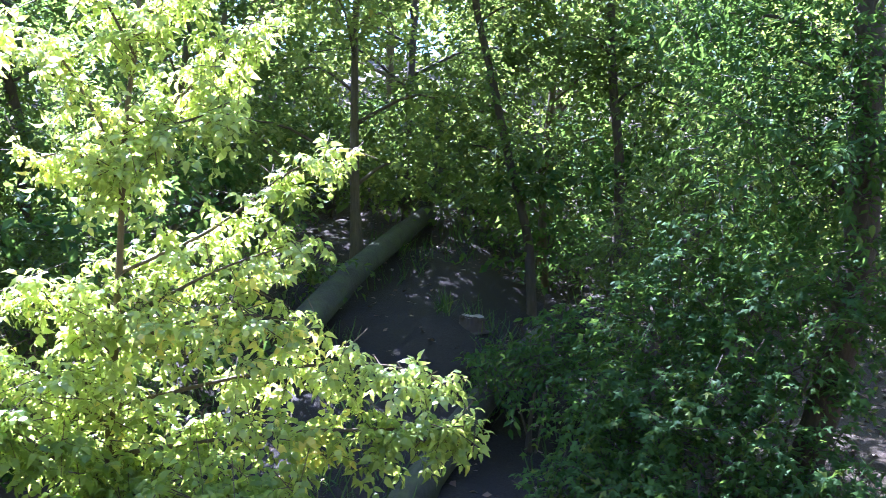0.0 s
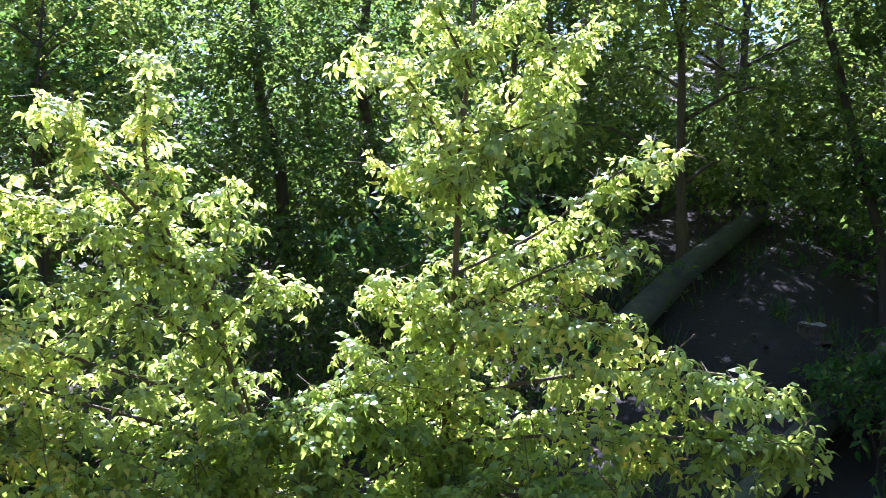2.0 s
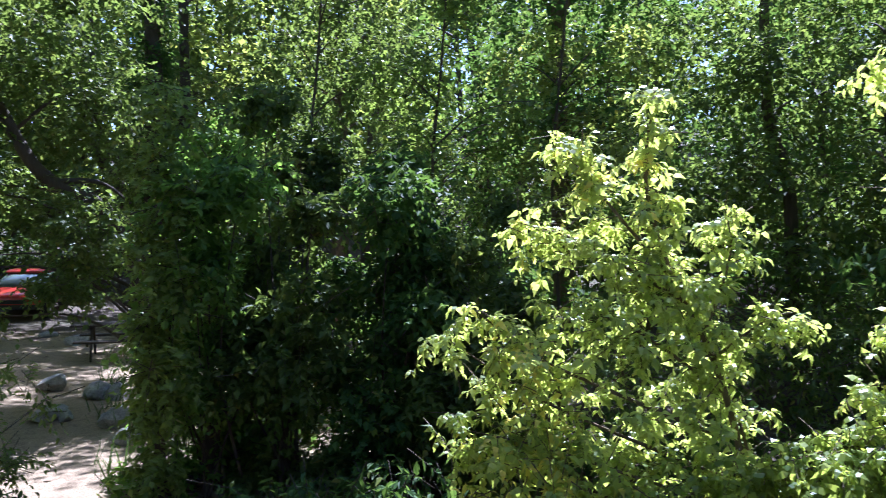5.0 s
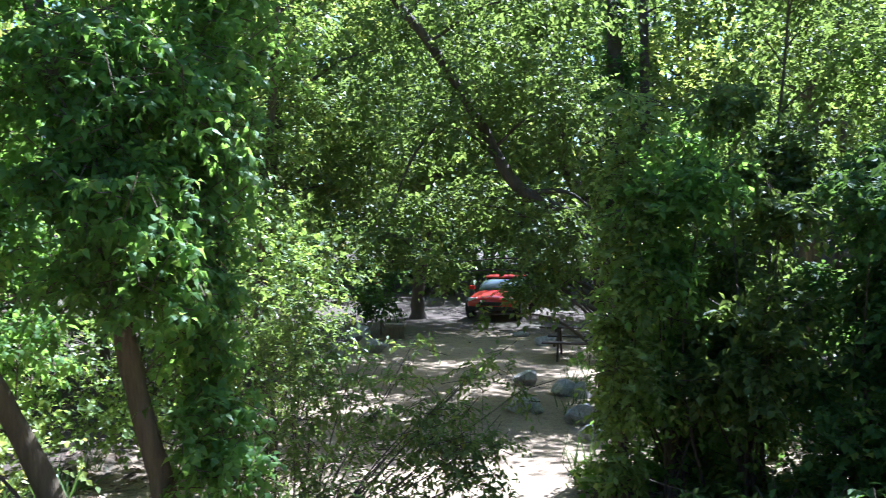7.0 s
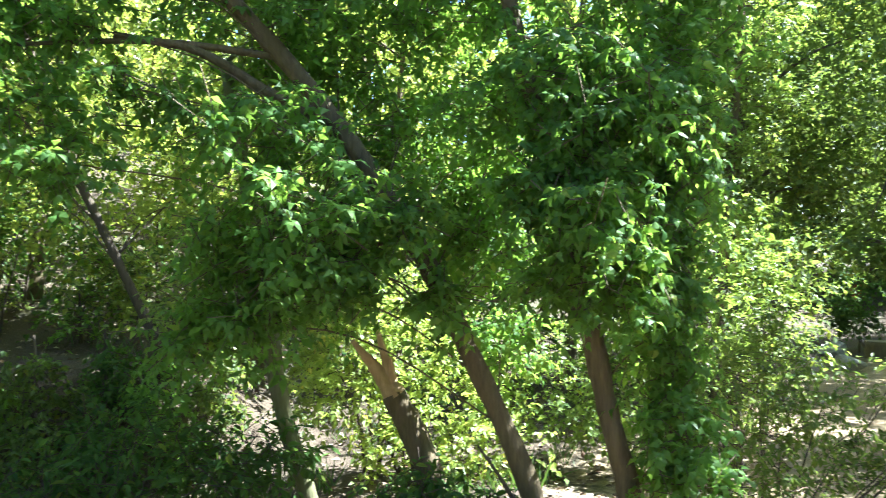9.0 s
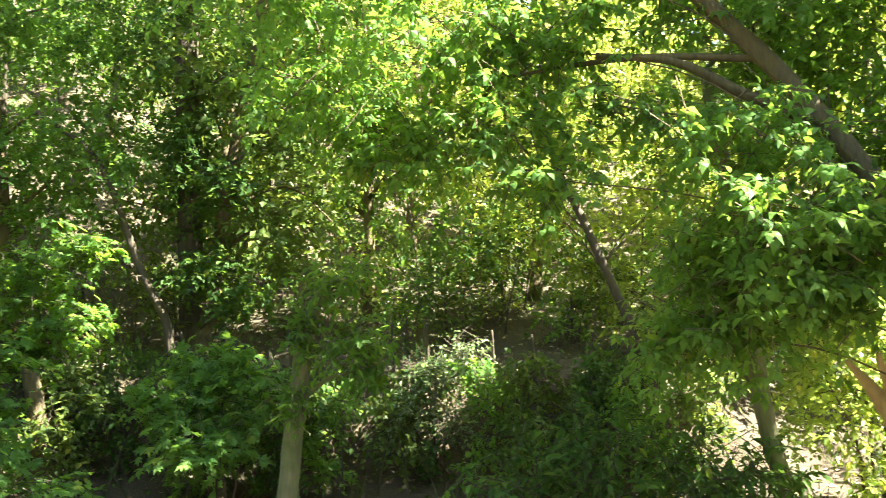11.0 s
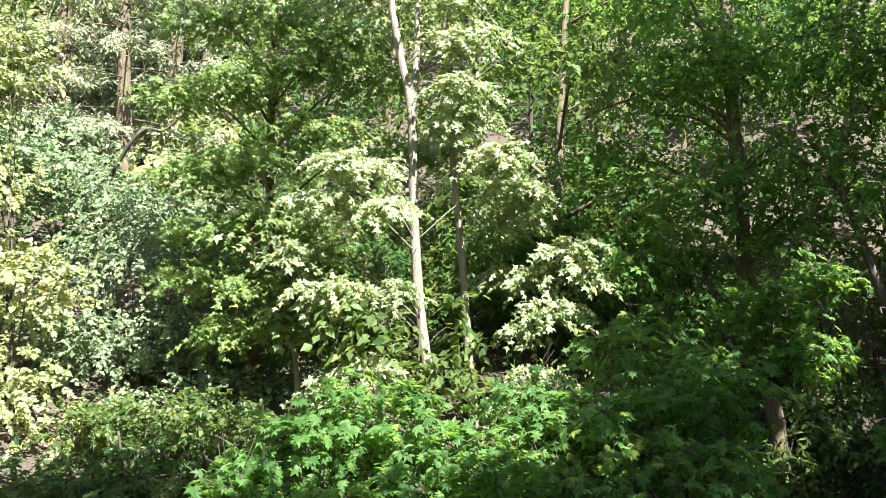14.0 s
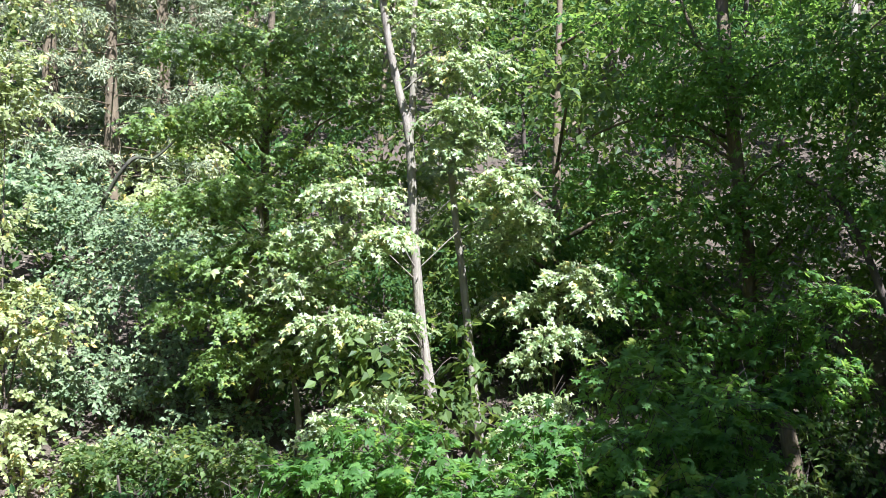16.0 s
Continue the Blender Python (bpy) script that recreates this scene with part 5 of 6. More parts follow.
shrub("yellow-green shrub in full sun on the slope", 218.5, 13.5, 4,
      [mass(221, 6, 13.4, 1.1, .6, 120), mass(217.5, 0, 13.2, .9, .6, 110), mass(222, 12, 13.6, 1.2, 1, 120), mass(218.5, 13, 14, .8, .8, 90), mass(219, -6, 13, 1, .7, 110), mass(214, -9, 12.6, .9, .5, 80), mass(224, 2, 13, 1.4, 1.2, 130), mass(219, 18, 14, 1.2, .8, 90)],
      LEAF_SMALL, .085, LEAF_CREAM, 85, per_twig=20, twig=.5, every=4, tilt=SUNWARD * 0.9)
shrub("grey-green shrub on the open slope", 211.5, 14.5, 4,
      [mass(212, 2, 15, 1.2, .7, 130), mass(209, -3, 14.4, 1.1, .7, 130), mass(213, -4, 14.2, 1, .6, 110), mass(208, 2, 15.6, 1, .6, 110), mass(206, -7, 13.4, 1, .5, 100), mass(214.5, 1, 15.6, 1, .6, 100), mass(210.5, 4.5, 16.4, 1.1, .6, 110), mass(214.5, 5.5, 17, 1.1, .6, 110), mass(216, -3, 14.6, .9, .6, 90), mass(211, -8.5, 13, .9, .5, 90)], LEAF_SMALL, .085, LEAF_GREY, 86, per_twig=16, twig=.5, every=4, tilt=SUNWARD * 0.8)
for i, (yaw, d, el, w) in enumerate(((207.5, 18, 4.5, .9), (210.5, 19.5, 7, 1.0), (214, 19, 6.5, 1.0), (217, 21, 9, 1.2), (208.5, 23, 10, 1.2), (212.5, 24, 12, 1.3), (216, 26, 14, 1.4), (206, 25, 12.5, 1.2), (210.5, 28, 15.5, 1.5), (219, 18, 8, 1.0), (214, 31, 17.5, 1.6))):
    shrub("pale grey-green bush high on the sunny hillside", yaw, d, 3, [mass(yaw, el, d, w, w * .55, 60), mass(yaw - 1.8, el - .9, d - .4, w * .8, w * .4, 44), mass(yaw + 1.8, el - 1.1, d - .3, w * .8, w * .4, 44)],
          LEAF_SMALL, .12 + .004 * (d - 18), (LEAF_GREY, LEAF_CREAM, LEAF_GREY)[i % 3], 930 + i, per_twig=13, twig=.6, twigs=0, group="hillside bushes", tilt=SUNWARD * 0.8)

shrub("dense green brush below the grey shrubs", 207.5, 12, 4,
      [mass(204, -9, 11.4, .6, .35, 70), mass(207, -8.5, 12, .7, .4, 84), mass(210, -8.2, 12.3, .7, .4, 84), mass(213.5, -8.6, 12.2, .7, .4, 80), mass(205.5, -12.6, 10.8, .6, .3, 66), mass(209, -13, 10.9, .7, .35, 76), mass(202, -11.6, 10.6, .5, .3, 50), mass(212.5, -12.6, 11, .7, .35, 70), mass(207, -16, 10.2, .6, .3, 56), mass(211.5, -16.4, 10.2, .6, .3, 56), mass(216, -13, 11, .7, .4, 70)],
      LEAF_SMALL, .09, LEAF_MID, 94, per_twig=12, twig=.42, every=4)
shrub("low green shrubs at the foot of the open slope", 212, 11.4, 4,
      [mass(207, -12, 11, .7, .4, 80), mass(211, -11, 11.6, .8, .45, 90), mass(215, -12.5, 11.2, .8, .45, 90), mass(219, -12, 11.4, .8, .5, 90), mass(213, -15.5, 10.4, .7, .35, 70), mass(218, -16, 10.4, .8, .4, 80), mass(208, -16, 10, .6, .3, 60)],
      LEAF_OVATE, .1, LEAF_DARK, 87, per_twig=8, twig=.4)


# ---- woodland round about, in three depths ----
def forest():
    rng = np.random.default_rng(7)

    def prototype(name, label, height, spread, low, n, seed, size, leaf, bark, tw, per, twig, group):
        trunk, limbs, blobs = grown(height, spread, low, n, seed, .012 * height, tw)
        return tree(name, label, trunk, .0095 * height, .004 * height, limbs, blobs, LEAF_SMALL, size, leaf, bark, seed, per, twig, .35,
                    "tree", group, 0, limb_sides=4, limb_steps=3)

    mids = [prototype("tree", lab, h, s, lo, n, sd, .14, lf, bk, 34, 8, .6, "woodland trees") for lab, h, s, lo, n, sd, lf, bk in (
        ("leafy green woodland tree in half shade", 9, 2.3, .18, 11, 101, LEAF_MID, BARK_BROWN),
        ("tall woodland tree with open crown", 11, 2.5, .28, 12, 102, LEAF_MID, BARK_DARK),
        ("bushy dark woodland tree", 7, 2.1, .10, 10, 103, LEAF_DARK, BARK_DARK),
        ("woodland tree, sun glow put into its yellow-green leaves", 10, 2.4, .2, 12, 104, LEAF_YELLOW, BARK_BROWN))]
    fars = [prototype("tree", lab, h, s, lo, n, sd, .39, lf, bk, 21, 5, 1.0, "distant trees") for lab, h, s, lo, n, sd, lf, bk in (
        ("leafy green tree far up the slope", 13, 3.4, .12, 12, 111, LEAF_FAR, BARK_DARK),
        ("distant tall tree with yellow-green crown", 15, 3.6, .15, 13, 112, LEAF_YELLOW, BARK_DARK),
        ("bushy dark green tree far off", 10, 3.4, .08, 11, 113, LEAF_MID, BARK_DARK))]
    bushes = [prototype("shrub", lab, h, s, .15, 6, sd, .125, lf, bk, 16, 7, .45, "undergrowth") for lab, h, s, sd, lf, bk in (
        ("low leafy undergrowth shrub", 1.7, 1.2, 121, LEAF_MID, BARK_DARK), ("dark green undergrowth shrub in shade", 2.3, 1.4, 122, LEAF_DARK, BARK_DARK))]
    for b in bushes:
        b["category"] = "shrub"
    used = set()

    def put(pool, k, yaw, d, scale):
        p = on_ground(yaw, d, -.1)
        m = pose(p[0], p[1], p[2], rng.normal() * 2, rng.normal() * 2, rng.random() * 360) @ Matrix.Diagonal((scale, scale, scale * (.9 + .25 * rng.random()), 1))
        # Shade on the bank and slope put in by always taking the darker bush.
        if pool is bushes and 122 < yaw < 184 and d < 16:
            k = 1
        ob = pool[k % len(pool)]
        if id(ob) not in used:
            used.add(id(ob))
            ob.matrix_basis = m
        else:
            copy_thing(ob, m).matrix_basis = m

    def free(yaw, d, w):
        if 70 - w * 20 / d < yaw < 95 + w * 20 / d and d < 37 or (61 < yaw < 72 and d < 23):
            return False
        return True

    k = 0
    for ring, (d0, step, pool, sc) in enumerate(((16.0, 3.1, mids, 1.0), (20, 3.4, mids, 1.1), (25.5, 4.4, mids, 1.3), (33, 5.4, fars, .95), (41, 5.4, fars, 1.15), (54, 9, fars, 1.6))):
        yaw = -38.0 + ring
        while yaw < 232:
            d = d0 + rng.normal() * 1.0 * d0 / 18
            y = yaw + rng.normal() * .8
            k += rng.integers(1, 4)
            if free(y, d, 1.6 if d < 30 else .5) and not (203.5 < y < 219 and d < 32) and not (185.5 < y < 190.5 and d < 17.5) and not (190 < y < 200 and d < 17):
                # Light put in by tree choice: dark trees for dim bearings, yellow for sunny.
                if 154 < y < 190:
                    k = 2 * int(rng.integers(0, 2))
                if 12 < y < 48 and rng.random() < .5:
                    k = 2
                if (-36 < y < -3 or 56 < y < 75 or 118 < y < 152) and rng.random() < (.85 if y > 100 else .5):
                    k = 3 if pool is mids else 1
                put(pool, int(k), y, d, sc * (.85 + .3 * rng.random()))
            yaw += math.degrees(step / d0)
    # trees behind the hover point, never in view, that close the wood
    for yaw in range(250, 316, 11):
        k += 1
        put(fars, k, yaw + rng.normal() * 2, 13 + rng.random() * 6, 1.1)
    # the wood beyond the clearing
    for i in range(24):
        put(fars if i % 4 else mids, i, 56 + 2.1 * i + rng.normal() * .4, 43 + 5 * (i % 3) + rng.random() * 2, 1.15 + .3 * rng.random())
    # undergrowth
    for i in range(16):
        put(bushes, i, 70 + 1.7 * i, 35 + 4 * rng.random(), 1.2 + .6 * rng.random())
    for i in range(12):
        put(bushes, i, 194 + 1.2 * i + rng.normal() * .6, 13.8 + 3 * ((i * .618) % 1), .55 + .3 * rng.random())
    for i in range(6):
        put(bushes, i, 200 + 1.1 * i + rng.normal(), 17 + 8 * ((i * .618) % 1), .8 + .5 * rng.random())
    for i in range(9):
        put(bushes, i, 181 + 1.25 * i, 14.6 + 3.4 * ((i * .618) % 1), .8 + .3 * rng.random())
    for i in range(14):
        put(bushes, i, 140 + 1.7 * i + rng.normal(), 15 + 7 * ((i * .618) % 1), .6 + .4 * rng.random())
    for i in range(12):
        put(bushes, 2 * i, 176 + 1.4 * i + rng.normal() * .5, 14.5 + 5 * ((i * .618) % 1), .8 + .4 * rng.random())
    for i in range(22):
        put(bushes, i + 1, -9 + 1.1 * i + rng.normal(), (20 if -4 < -9 + 1.1 * i < 11 else 15.5) + 6 * ((i * .618) % 1), .7 + .4 * rng.random())
    for i in range(36):
        put(bushes, 2 * i, -27 + 2.3 * i + rng.normal() * .5, 17.5 + 7 * ((i * .618) % 1), 1.15 + .5 * rng.random())
    for i in range(62):
        yaw = -38 + 262 * ((i * .618034) % 1)
        d = 10.5 + 9 * ((i * .7548777) % 1)
        if not free(yaw, d, .2) or (-7 < yaw < 11 and d < 16) or (120 < yaw < 192 and d < 13.5) or (156 < yaw < 192 and i % 2) or 206 < yaw < 218:
            continue
        put(bushes, i, yaw, d, .8 + .5 * rng.random())


forest()


# ---- conifers high on the slope ----
def conifer(yaw, d, height, seed, label):
    rng = np.random.default_rng(seed)
    base = on_ground(yaw, d, -.2)
    blobs, limbs = [], []
    for i in range(44):
        h = .06 + .92 * i / 44
        a = i * 2.4
        reach = (1 - h) * height * .2 + .35
        p0 = base + [0, 0, h * height]
        p1 = p0 + np.array([math.cos(a), math.sin(a), -.12]) * reach
        limbs.append(([p0, (p0 + p1) / 2 + [0, 0, .1], p1], .028 * (1 - h) + .008, .005))
        for s in (.4, .6, .8, 1):
            w = .24 * reach + .12
            blobs.append((p0 + (p1 - p0) * s, (w, w, .14), 8))
    tree("conifer", label, [base, base + [.1, 0, height * .5], base + [0, .1, height]], .02 * height, .03, limbs, blobs, LEAF_NEEDLE, .15, NEEDLE, BARK_BROWN, seed, 14, .6, .25, "conifer", "conifers", 0, limb_sides=4, limb_steps=3, tilt=SUNWARD * 0.9)


for i, (yaw, d, h, lab) in enumerate(((212.5, 21, 11, "grey-green conifer high on the slope"), (207.5, 27, 14, "dark conifer with bare lower trunk"), (216, 24, 12, "open-branched grey conifer up the slope"),
                                      (209.5, 24, 12, "grey-green conifer high on the slope"), (214.5, 30, 15, "tall dark conifer up the slope"), (204, 31, 16, "tall dark conifer up the slope"), (211, 34, 17, "tall dark conifer up the slope"))):
    conifer(yaw, d, h, 201 + i, lab)


# ---- fallen logs, stumps, dead branches ----
def log(name, label, pts, r0, r1, bark, seed, category="log", stubs=3, sides=12):
    rng = np.random.default_rng(seed)
    base = np.asarray(pts[0])
    top = thing(name, base, label, category)
    loc = [np.asarray(p) - base for p in pts]
    v, f = tube(loc, r0, r1, sides, .07, rng, 8)
    part_mesh("bole", mesh_of("bole", v, f, bark), top)
    line = curve_points(loc, 8)
    for i in range(stubs):
        p = line[int((i + 1) * len(line) / (stubs + 1.3))]
        d = unit(rng.standard_normal(3) + np.array([0, 0, .6]))
        v, f = tube([p, p + d * (r0 + .15), p + d * (r0 + .4) + rng.standard_normal(3) * .08], r0 * .22, r0 * .08, 6, .1, rng, 3)
        part_mesh("branch_stub", mesh_of("branch_stub", v, f, bark), top)
    return top


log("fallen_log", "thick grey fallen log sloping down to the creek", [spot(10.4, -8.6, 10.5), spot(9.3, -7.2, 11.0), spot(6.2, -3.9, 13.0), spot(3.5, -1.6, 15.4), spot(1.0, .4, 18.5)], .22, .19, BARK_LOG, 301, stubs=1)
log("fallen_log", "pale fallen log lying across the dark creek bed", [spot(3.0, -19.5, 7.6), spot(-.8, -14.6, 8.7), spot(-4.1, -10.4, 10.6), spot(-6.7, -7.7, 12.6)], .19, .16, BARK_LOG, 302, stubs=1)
log("fallen_log", "low log along the edge of the bank", [on_ground(116, 6.7, .12), on_ground(109, 6.3, .16), on_ground(101, 6.3, .14), on_ground(97, 6.6, .1)], .12, .10, BARK_DARK, 303, stubs=2)
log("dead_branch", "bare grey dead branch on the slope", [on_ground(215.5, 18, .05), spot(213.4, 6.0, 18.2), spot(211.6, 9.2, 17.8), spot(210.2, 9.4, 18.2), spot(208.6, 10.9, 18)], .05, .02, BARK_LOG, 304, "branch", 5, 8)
log("dead_tree", "dark dead trunk leaning across the shaded slope", [spot(171.3, 8.8, 12.4), spot(168.4, 6.7, 12.4), spot(167.0, 4.2, 12.3), spot(165.4, -.6, 12.3), spot(163.9, -3.8, 12.2), on_ground(163.4, 12.2, -.1)][::-1], .075, .03, BARK_DARK, 306, "tree", 4, 8)
for i, (yaw, d, h, lean) in enumerate(((152.6, 10, 1.0, .1), (150.4, 10.3, .8, -.15), (148.2, 10.1, .9, .3), (154.3, 10.4, .7, -.2), (165.8, 10.2, .6, .4), (167.4, 10.4, .8, -.3), (146, 9.8, .9, .5), (139.5, 10.2, .7, -.2))):
    p = on_ground(yaw, d, -.05)
    log("dead_branch", "bare grey stick standing under the cut bank", [p, p + [lean * .3, .05, h * .5], p + [lean * .8, .12, h]], .018, .006, BARK_LOG, 320 + i, "branch", 3, 6)
log("dead_tree", "dead leaning trunk at the head of the log", [on_ground(1.3, 18.4, -.1), spot(1.0, 1.5, 18.4), spot(.4, 3.6, 18.4), spot(.2, 7, 18.4)], .15, .09, BARK_LOG, 305, "tree")


def tree_stump(yaw, d, r, h, label, seed, bark):
    rng = np.random.default_rng(seed)
    base = on_ground(yaw, d, -.1)
    top = thing("tree_stump", base, label, "stump")
    v, f = tube([np.zeros(3), np.array([0, 0, h * .5]), np.array([.02, .01, h + .1])], r * 1.05, r * .9, 14, .07, rng, 4, .35)
    part_mesh("bole", mesh_of("bole", v, f, bark), top)
    ang = np.linspace(0, 2 * np.pi, 15)[:-1]
    v = np.array([[math.cos(a) * r * .92 * (1 + .05 * rng.normal()), math.sin(a) * r * .92, h + .105 + .015 * rng.normal()] for a in ang] + [[0, 0, h + .125]])
    part_mesh("cut_face", mesh_of("cut_face", v, np.array([[i, (i + 1) % 14, 14] for i in range(14)]), WOOD_CUT), top, "weathered pale cut face")


tree_stump(-2.0, 12.0, .2, .12, "weathered cut stump on the dark bank", 311, BARK_DARK)
shrub("dark rounded shrub beside the cut stump", 88.6, 25, 3, [mass(88.6, -3.9, 25, .6, .5, 90), mass(89.6, -3.6, 25.2, .55, .5, 80)], LEAF_SMALL, .11, LEAF_DARK, 93, per_twig=9, twig=.4, twigs=0)
tree_stump(87.7, 24.0, .28, .42, "brown cut stump at the clearing's edge", 312, BARK_BROWN)


# ---- boulders ----
def boulder(yaw, d, size, label, seed):
    rng = np.random.default_rng(seed)
    bm = bmesh.new()
    bmesh.ops.create_icosphere(bm, subdivisions=3, radius=1)
    cuts = [(unit(rng.standard_normal(3)), .5 + .28 * rng.random()) for _ in range(13)]
    off = Vector(rng.standard_normal(3) * 10)
    for v in bm.verts:
        p = np.array(v.co)
        for n, lim in cuts:
            e = p @ n - lim
            if e > 0:
                p = p - n * e * .97
        p *= 1 + .07 * noise.noise(Vector(p) * 2.3 + off)
        v.co = Vector(p * np.array(size))
    me = bpy.data.meshes.new("boulder")
    bm.to_mesh(me)
    bm.free()
    me.set_sharp_from_angle(angle=radians(22))
    me.materials.append(STONE)
    ob = new("boulder", me)
    ob.location = on_ground(yaw, d, size[2] * .45)
    ob.rotation_euler[2] = rng.random() * 6
    tagged(ob, label, "boulder", "clearing boulders")


ROCK = "grey granite boulder on the sandy clearing"
for yaw, d, s, lab in ((76.4, 15.2, (.30, .24, .22), ROCK), (75.5, 15.0, (.24, .2, .17), "small dark boulder beside a larger one"), (79.3, 13.6, (.26, .22, .16), ROCK), (78.3, 13.5, (.16, .13, .1), ROCK),
                       (75.4, 12.8, (.22, .18, .2), "pale boulder half in the grass"), (74.6, 11.8, (.2, .18, .16), "pale boulder half in the grass"), (79.0, 16.2, (.3, .24, .18), "sunlit white boulder on the sand"),
                       (89.4, 21.0, (.42, .34, .28), "rounded grey boulder under shrubs"), (90.1, 24.0, (.4, .3, .24), "flat pale boulder under shrubs"), (91.5, 20.0, (.4, .34, .25), ROCK), (77.6, 22.6, (.32, .26, .2), "dark boulder in shade"),
                       (79.2, 24.5, (.25, .2, .12), "low dark boulder in shade")):
    boulder(yaw, d, tuple(k * 1.15 for k in s), lab, int(yaw * 10))


# ---- picnic table ----
def box(bm, c, s, bev=.008, rot=None):
    r = bmesh.ops.create_cube(bm, size=1)
    m = Matrix.Translation(c) @ (rot or Matrix()) @ Matrix.Diagonal((*s, 1))
    bmesh.ops.transform(bm, matrix=m, verts=r["verts"])
    if bev:
        e = list({e for v in r["verts"] for e in v.link_edges})
        bmesh.ops.bevel(bm, geom=e, offset=bev, segments=1, affect='EDGES')


def picnic_table(yaw, d, turn):
    p = on_ground(yaw, d)
    top = thing("picnic_table", p, "dark wooden picnic table in shade", "table")
    top.rotation_euler[2] = radians(turn)

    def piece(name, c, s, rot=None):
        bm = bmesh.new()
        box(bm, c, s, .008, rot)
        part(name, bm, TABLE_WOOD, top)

    for i in range(5):
        piece("tabletop_plank", (0, -.3 + .15 * i, .74), (2.0, .14, .04))
    for y in (-.72, .72):
        for k in (-.075, .075):
            piece("seat_plank", (0, y + k, .44), (1.8, .14, .04))
    for x in (-.62, .62):
        piece("crossbeam", (x, 0, .40), (.05, 1.6, .09))
        piece("top_beam", (x, 0, .685), (.05, .74, .07))
        for s in (-1, 1):
            piece("leg", (x + .05, s * .42, .36), (.045, .1, .82), Matrix.Rotation(s * radians(28), 4, 'X'))


picnic_table(75.1, 20.0, 72)


def camp_chair(yaw, d, turn, colour, cloth):
    p = on_ground(yaw, d)
    top = thing("camp_chair", p, f"{colour} cloth camp chair beyond the clearing", "chair")
    top.rotation_euler[2] = radians(turn)
    for name, c, sz, rot in (("seat", (0, 0, .42), (.52, .5, .03), None), ("backrest", (-.26, 0, .72), (.03, .52, .52), Matrix.Rotation(radians(-12), 4, 'Y'))):
        bm = bmesh.new()
        box(bm, c, sz, .01, rot)
        part(name, bm, cloth, top)
    for x in (-.22, .22):
        for y in (-.24, .24):
            bm = bmesh.new()
            box(bm, (x, y, .21), (.025, .025, .44), .004)
            part("leg", bm, STEEL, top)


camp_chair(88.6, 38, 20, "orange", TARP_ORANGE)
camp_chair(89.4, 39, -30, "blue", TARP_BLUE)


# ---- the red car ----
def car(yaw, d, turn):
    p = on_ground(yaw, d)
    top = thing("car", p, "red car parked nose out under the trees", "car")
    top.rotation_euler[2] = radians(turn)
    # nose towards +x
    def hull(name, stations, mat, label="", power=4.0):
        """A closed rounded skin through cross-sections (x, half width, bottom, top)."""
        ring, rows = 20, []
        for x, w, z0, z1 in stations:
            row = []
            for k in range(ring):
                a = 2 * math.pi * k / ring
                c, n = math.cos(a), math.sin(a)
                row.append((x, w * math.copysign(abs(c) ** (2 / power), c) * (1 - .10 * max(0, n)), (z0 + z1) / 2 + (z1 - z0) / 2 * math.copysign(abs(n) ** (2 / power), n)))
            rows.append(row)
        bm = bmesh.new()
        vs = [[bm.verts.new(p) for p in row] for row in rows]
        for a, b in zip(vs, vs[1:]):
            for k in range(ring):
                bm.faces.new((a[k], a[(k + 1) % ring], b[(k + 1) % ring], b[k]))
        bm.faces.new(vs[0][::-1])
        bm.faces.new(vs[-1])
        bmesh.ops.recalc_face_normals(bm, faces=bm.faces)
        return part(name, bm, mat, top, label, True)

    hull("body", [(-2.12, .70, .42, .86), (-2.05, .84, .34, .98), (-1.6, .90, .28, 1.02), (-.6, .91, .26, 1.0), (.6, .91, .26, .98), (1.05, .90, .28, .96), (1.5, .88, .30, .90), (1.9, .84, .32, .82), (2.08, .76, .36, .74), (2.14, .62, .42, .66)], CAR_RED)
    hull("glasshouse", [(-1.86, .62, .92, 1.05), (-1.6, .70, .92, 1.30), (-1.2, .73, .92, 1.41), (-.5, .74, .92, 1.45), (.1, .73, .92, 1.42), (.5, .71, .92, 1.26), (1.0, .66, .90, 1.0)], WINDSCREEN, "tinted glass cabin", 3.4)
    hull("roof", [(-1.45, .58, 1.34, 1.40), (-1.1, .64, 1.37, 1.455), (-.5, .66, 1.40, 1.485), (.0, .64, 1.39, 1.465), (.28, .58, 1.35, 1.41)], CAR_RED, "red painted roof", 3.0)
    for name, c, s, rot, mat, lab in (
            ("grille", (2.13, 0, .56), (.05, .8, .12), None, CAR_BLACK, "black grille"), ("bumper", (2.08, 0, .40), (.14, 1.5, .14), None, CAR_BLACK, "dark front bumper"),
            ("headlight", (2.0, .62, .70), (.18, .30, .12), None, LENS, "clear headlight"), ("headlight", (2.0, -.62, .70), (.18, .30, .12), None, LENS, "clear headlight"),
            ("mirror", (.75, .97, 1.04), (.12, .2, .14), None, CAR_RED, ""), ("mirror", (.75, -.97, 1.04), (.12, .2, .14), None, CAR_RED, "")):
        bm = bmesh.new()
        box(bm, c, s, .01, rot)
        part(name, bm, mat, top, lab)
    for x in (-1.35, 1.4):
        for y in (-.84, .84):
            bm = bmesh.new()
            bmesh.ops.create_cone(bm, cap_ends=True, segments=20, radius1=.36, radius2=.36, depth=.24, matrix=Matrix.Translation((x, y, .36)) @ Matrix.Rotation(radians(90), 4, 'X'))
            bmesh.ops.bevel(bm, geom=[e for e in bm.edges if e.calc_length() < .2], offset=.03, segments=2, affect='EDGES')
            w = part("wheel", bm, RUBBER, top)
            bm = bmesh.new()
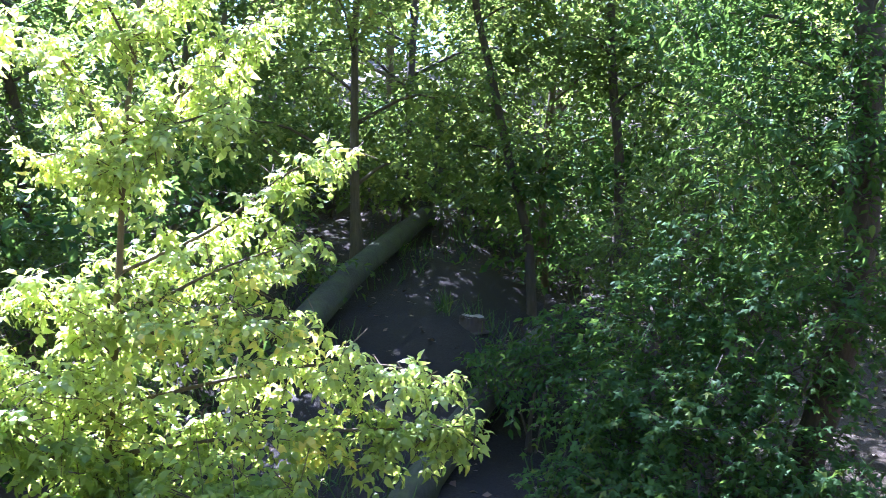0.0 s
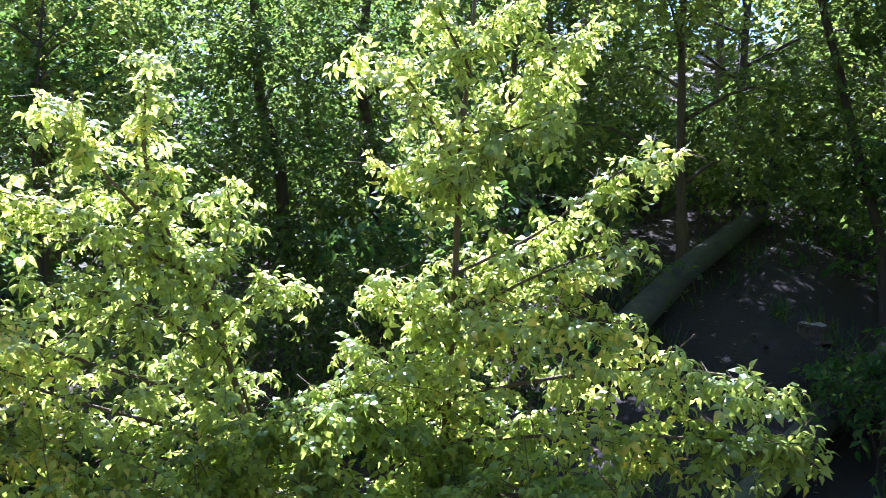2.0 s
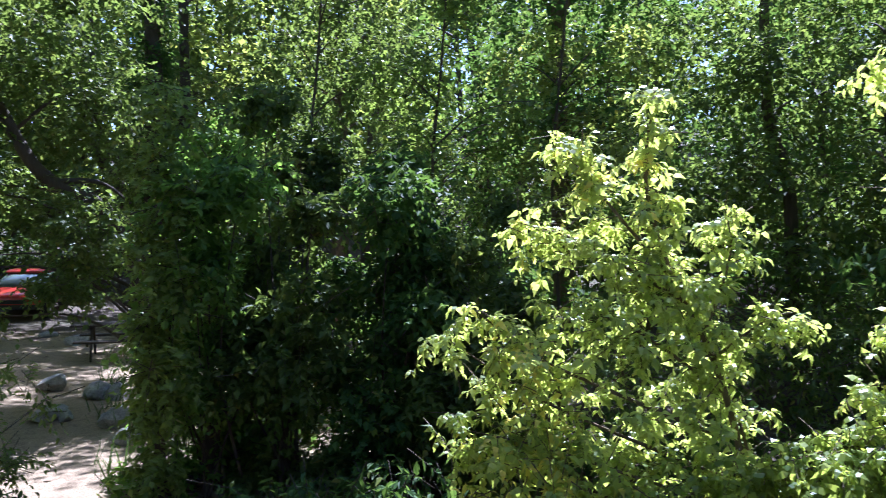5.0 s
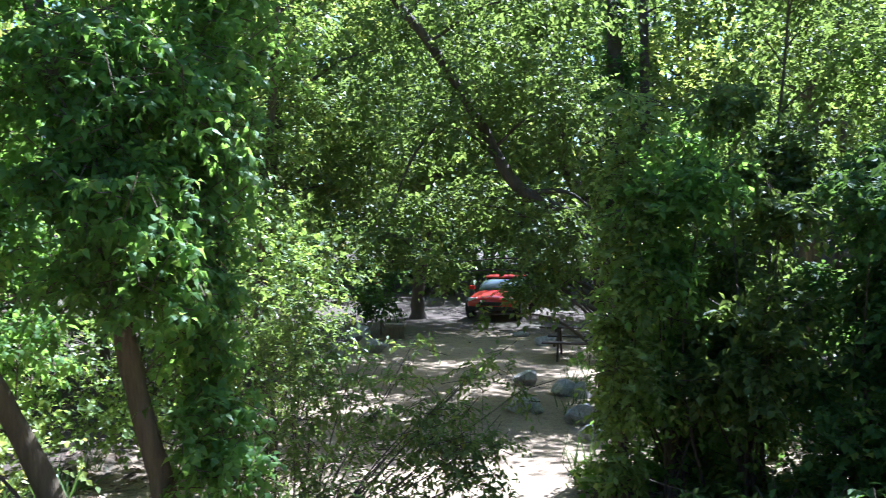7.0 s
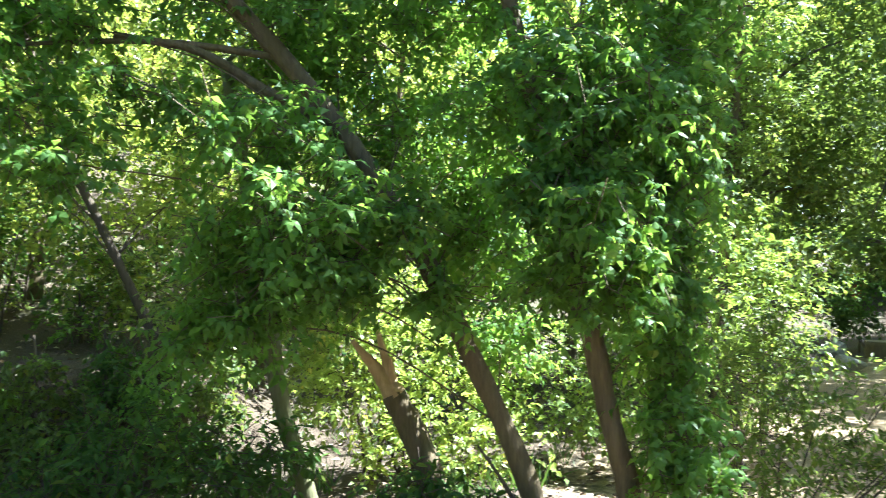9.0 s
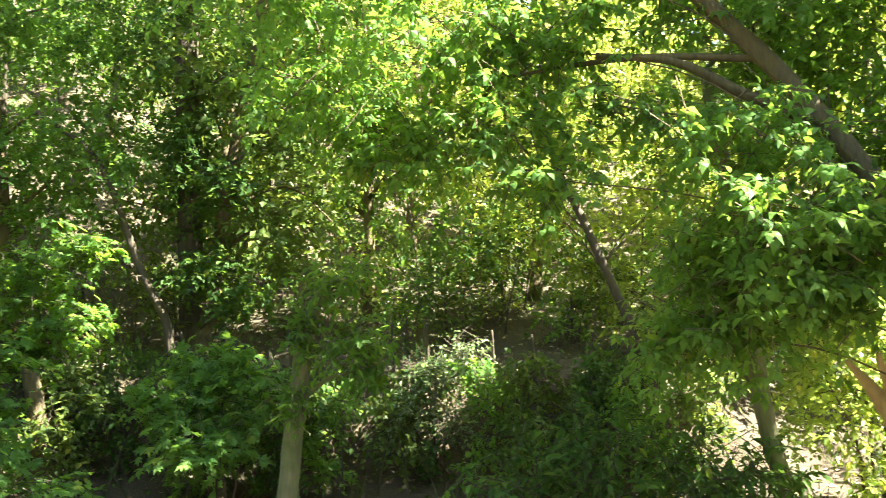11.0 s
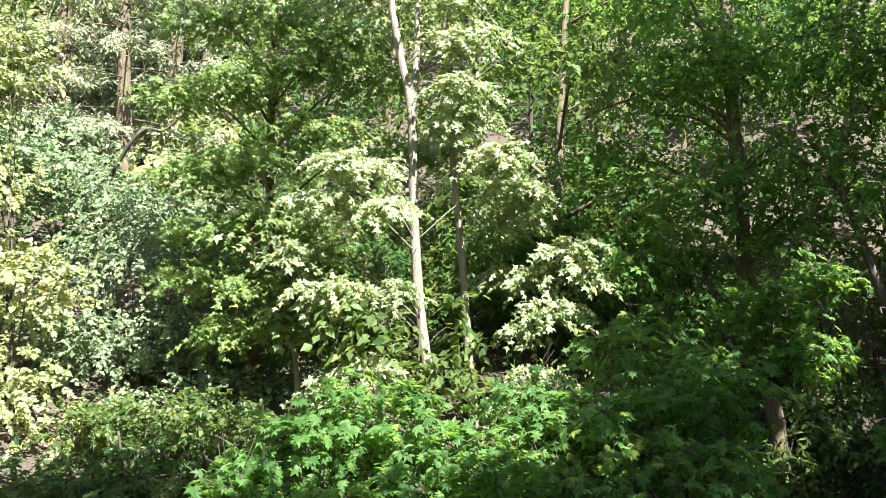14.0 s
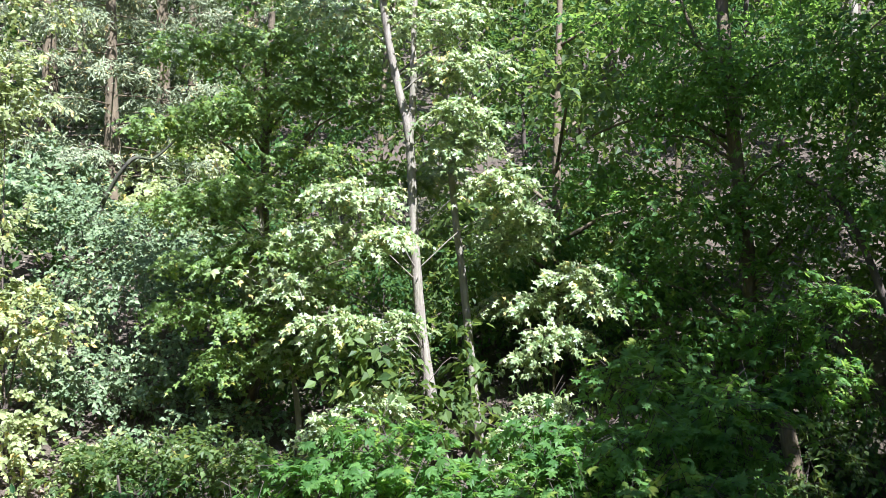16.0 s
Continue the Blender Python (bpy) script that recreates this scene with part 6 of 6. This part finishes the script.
            bmesh.ops.create_cone(bm, cap_ends=True, segments=12, radius1=.21, radius2=.18, depth=.27, matrix=Matrix.Translation((x, y, .36)) @ Matrix.Rotation(radians(90 if y < 0 else -90), 4, 'X'))
            part("rim", bm, STEEL, w, "metal wheel rim")


car(80.4, 31, -22)


# ---- leaf litter, grass tufts and twigs on the ground ----
def litter():
    rng = np.random.default_rng(9)
    n = 40000
    yaw = np.radians(-35 + 262 * rng.random(n))
    d = 2 + 23 * rng.random(n) ** .85
    x, y = -np.sin(yaw) * d, np.cos(yaw) * d
    keep = ~((np.degrees(yaw) > 73) & (np.degrees(yaw) < 92) & (rng.random(n) > .06))
    keep &= ~((np.degrees(yaw) > -10) & (np.degrees(yaw) < 13) & (d < 15) & (rng.random(n) > .2))
    x, y = x[keep], y[keep]
    p = np.stack([x, y, ground_z(x, y) + .02], -1)
    m = len(p)
    way = rng.standard_normal((m, 3)) * [1, 1, .2]
    up = np.array([0, 0, 1.]) + rng.standard_normal((m, 3)) * .35
    v, f = leaf_cloud(LEAF_SMALL, p, way, up, .09 * (.6 + .8 * rng.random(m)))
    tagged(new("leaf_litter", mesh_of("leaf_litter", v, f, LITTER, False)), "dry brown fallen leaves scattered on the ground", "leaf litter", "", "stuff")
    n = 9000
    yaw = np.radians(-35 + 262 * rng.random(n))
    d = 6 + 15 * rng.random(n)
    yd = np.degrees(yaw)
    keep = ~((yd > 76.5) & (yd < 91)) & (noise_mask(yaw * 14, d) > .1)
    yaw, d = yaw[keep], d[keep]
    m = len(d)
    k = 5
    yaw = np.repeat(yaw, k) + rng.normal(size=m * k) * .06 / np.repeat(d, k)
    d = np.repeat(d, k) + rng.normal(size=m * k) * .06
    x, y = -np.sin(yaw) * d, np.cos(yaw) * d
    p = np.stack([x, y, ground_z(x, y) - .01], -1)
    way = rng.standard_normal((m * k, 3)) * [.45, .45, 0] + [0, 0, 1.]
    up = rng.standard_normal((m * k, 3))
    blade = (np.array([[0, .025, 0], [0, -.025, 0], [.6, -.02, .05], [.6, .02, .05], [1, 0, .22]]), np.array([[0, 1, 2], [0, 2, 3], [3, 2, 4]]))
    v, f = leaf_cloud(blade, p, way, up, .3 * (.5 + rng.random(m * k)))
    tagged(new("grass", mesh_of("grass", v, f, GRASS, False)), "thin tufts of shaded green grass on the woodland floor", "grass", "", "stuff")


def noise_mask(a, b):
    return np.sin(a * 1.7 + np.sin(b * 1.3)) * np.sin(b * .9 + np.cos(a * .8))


litter()
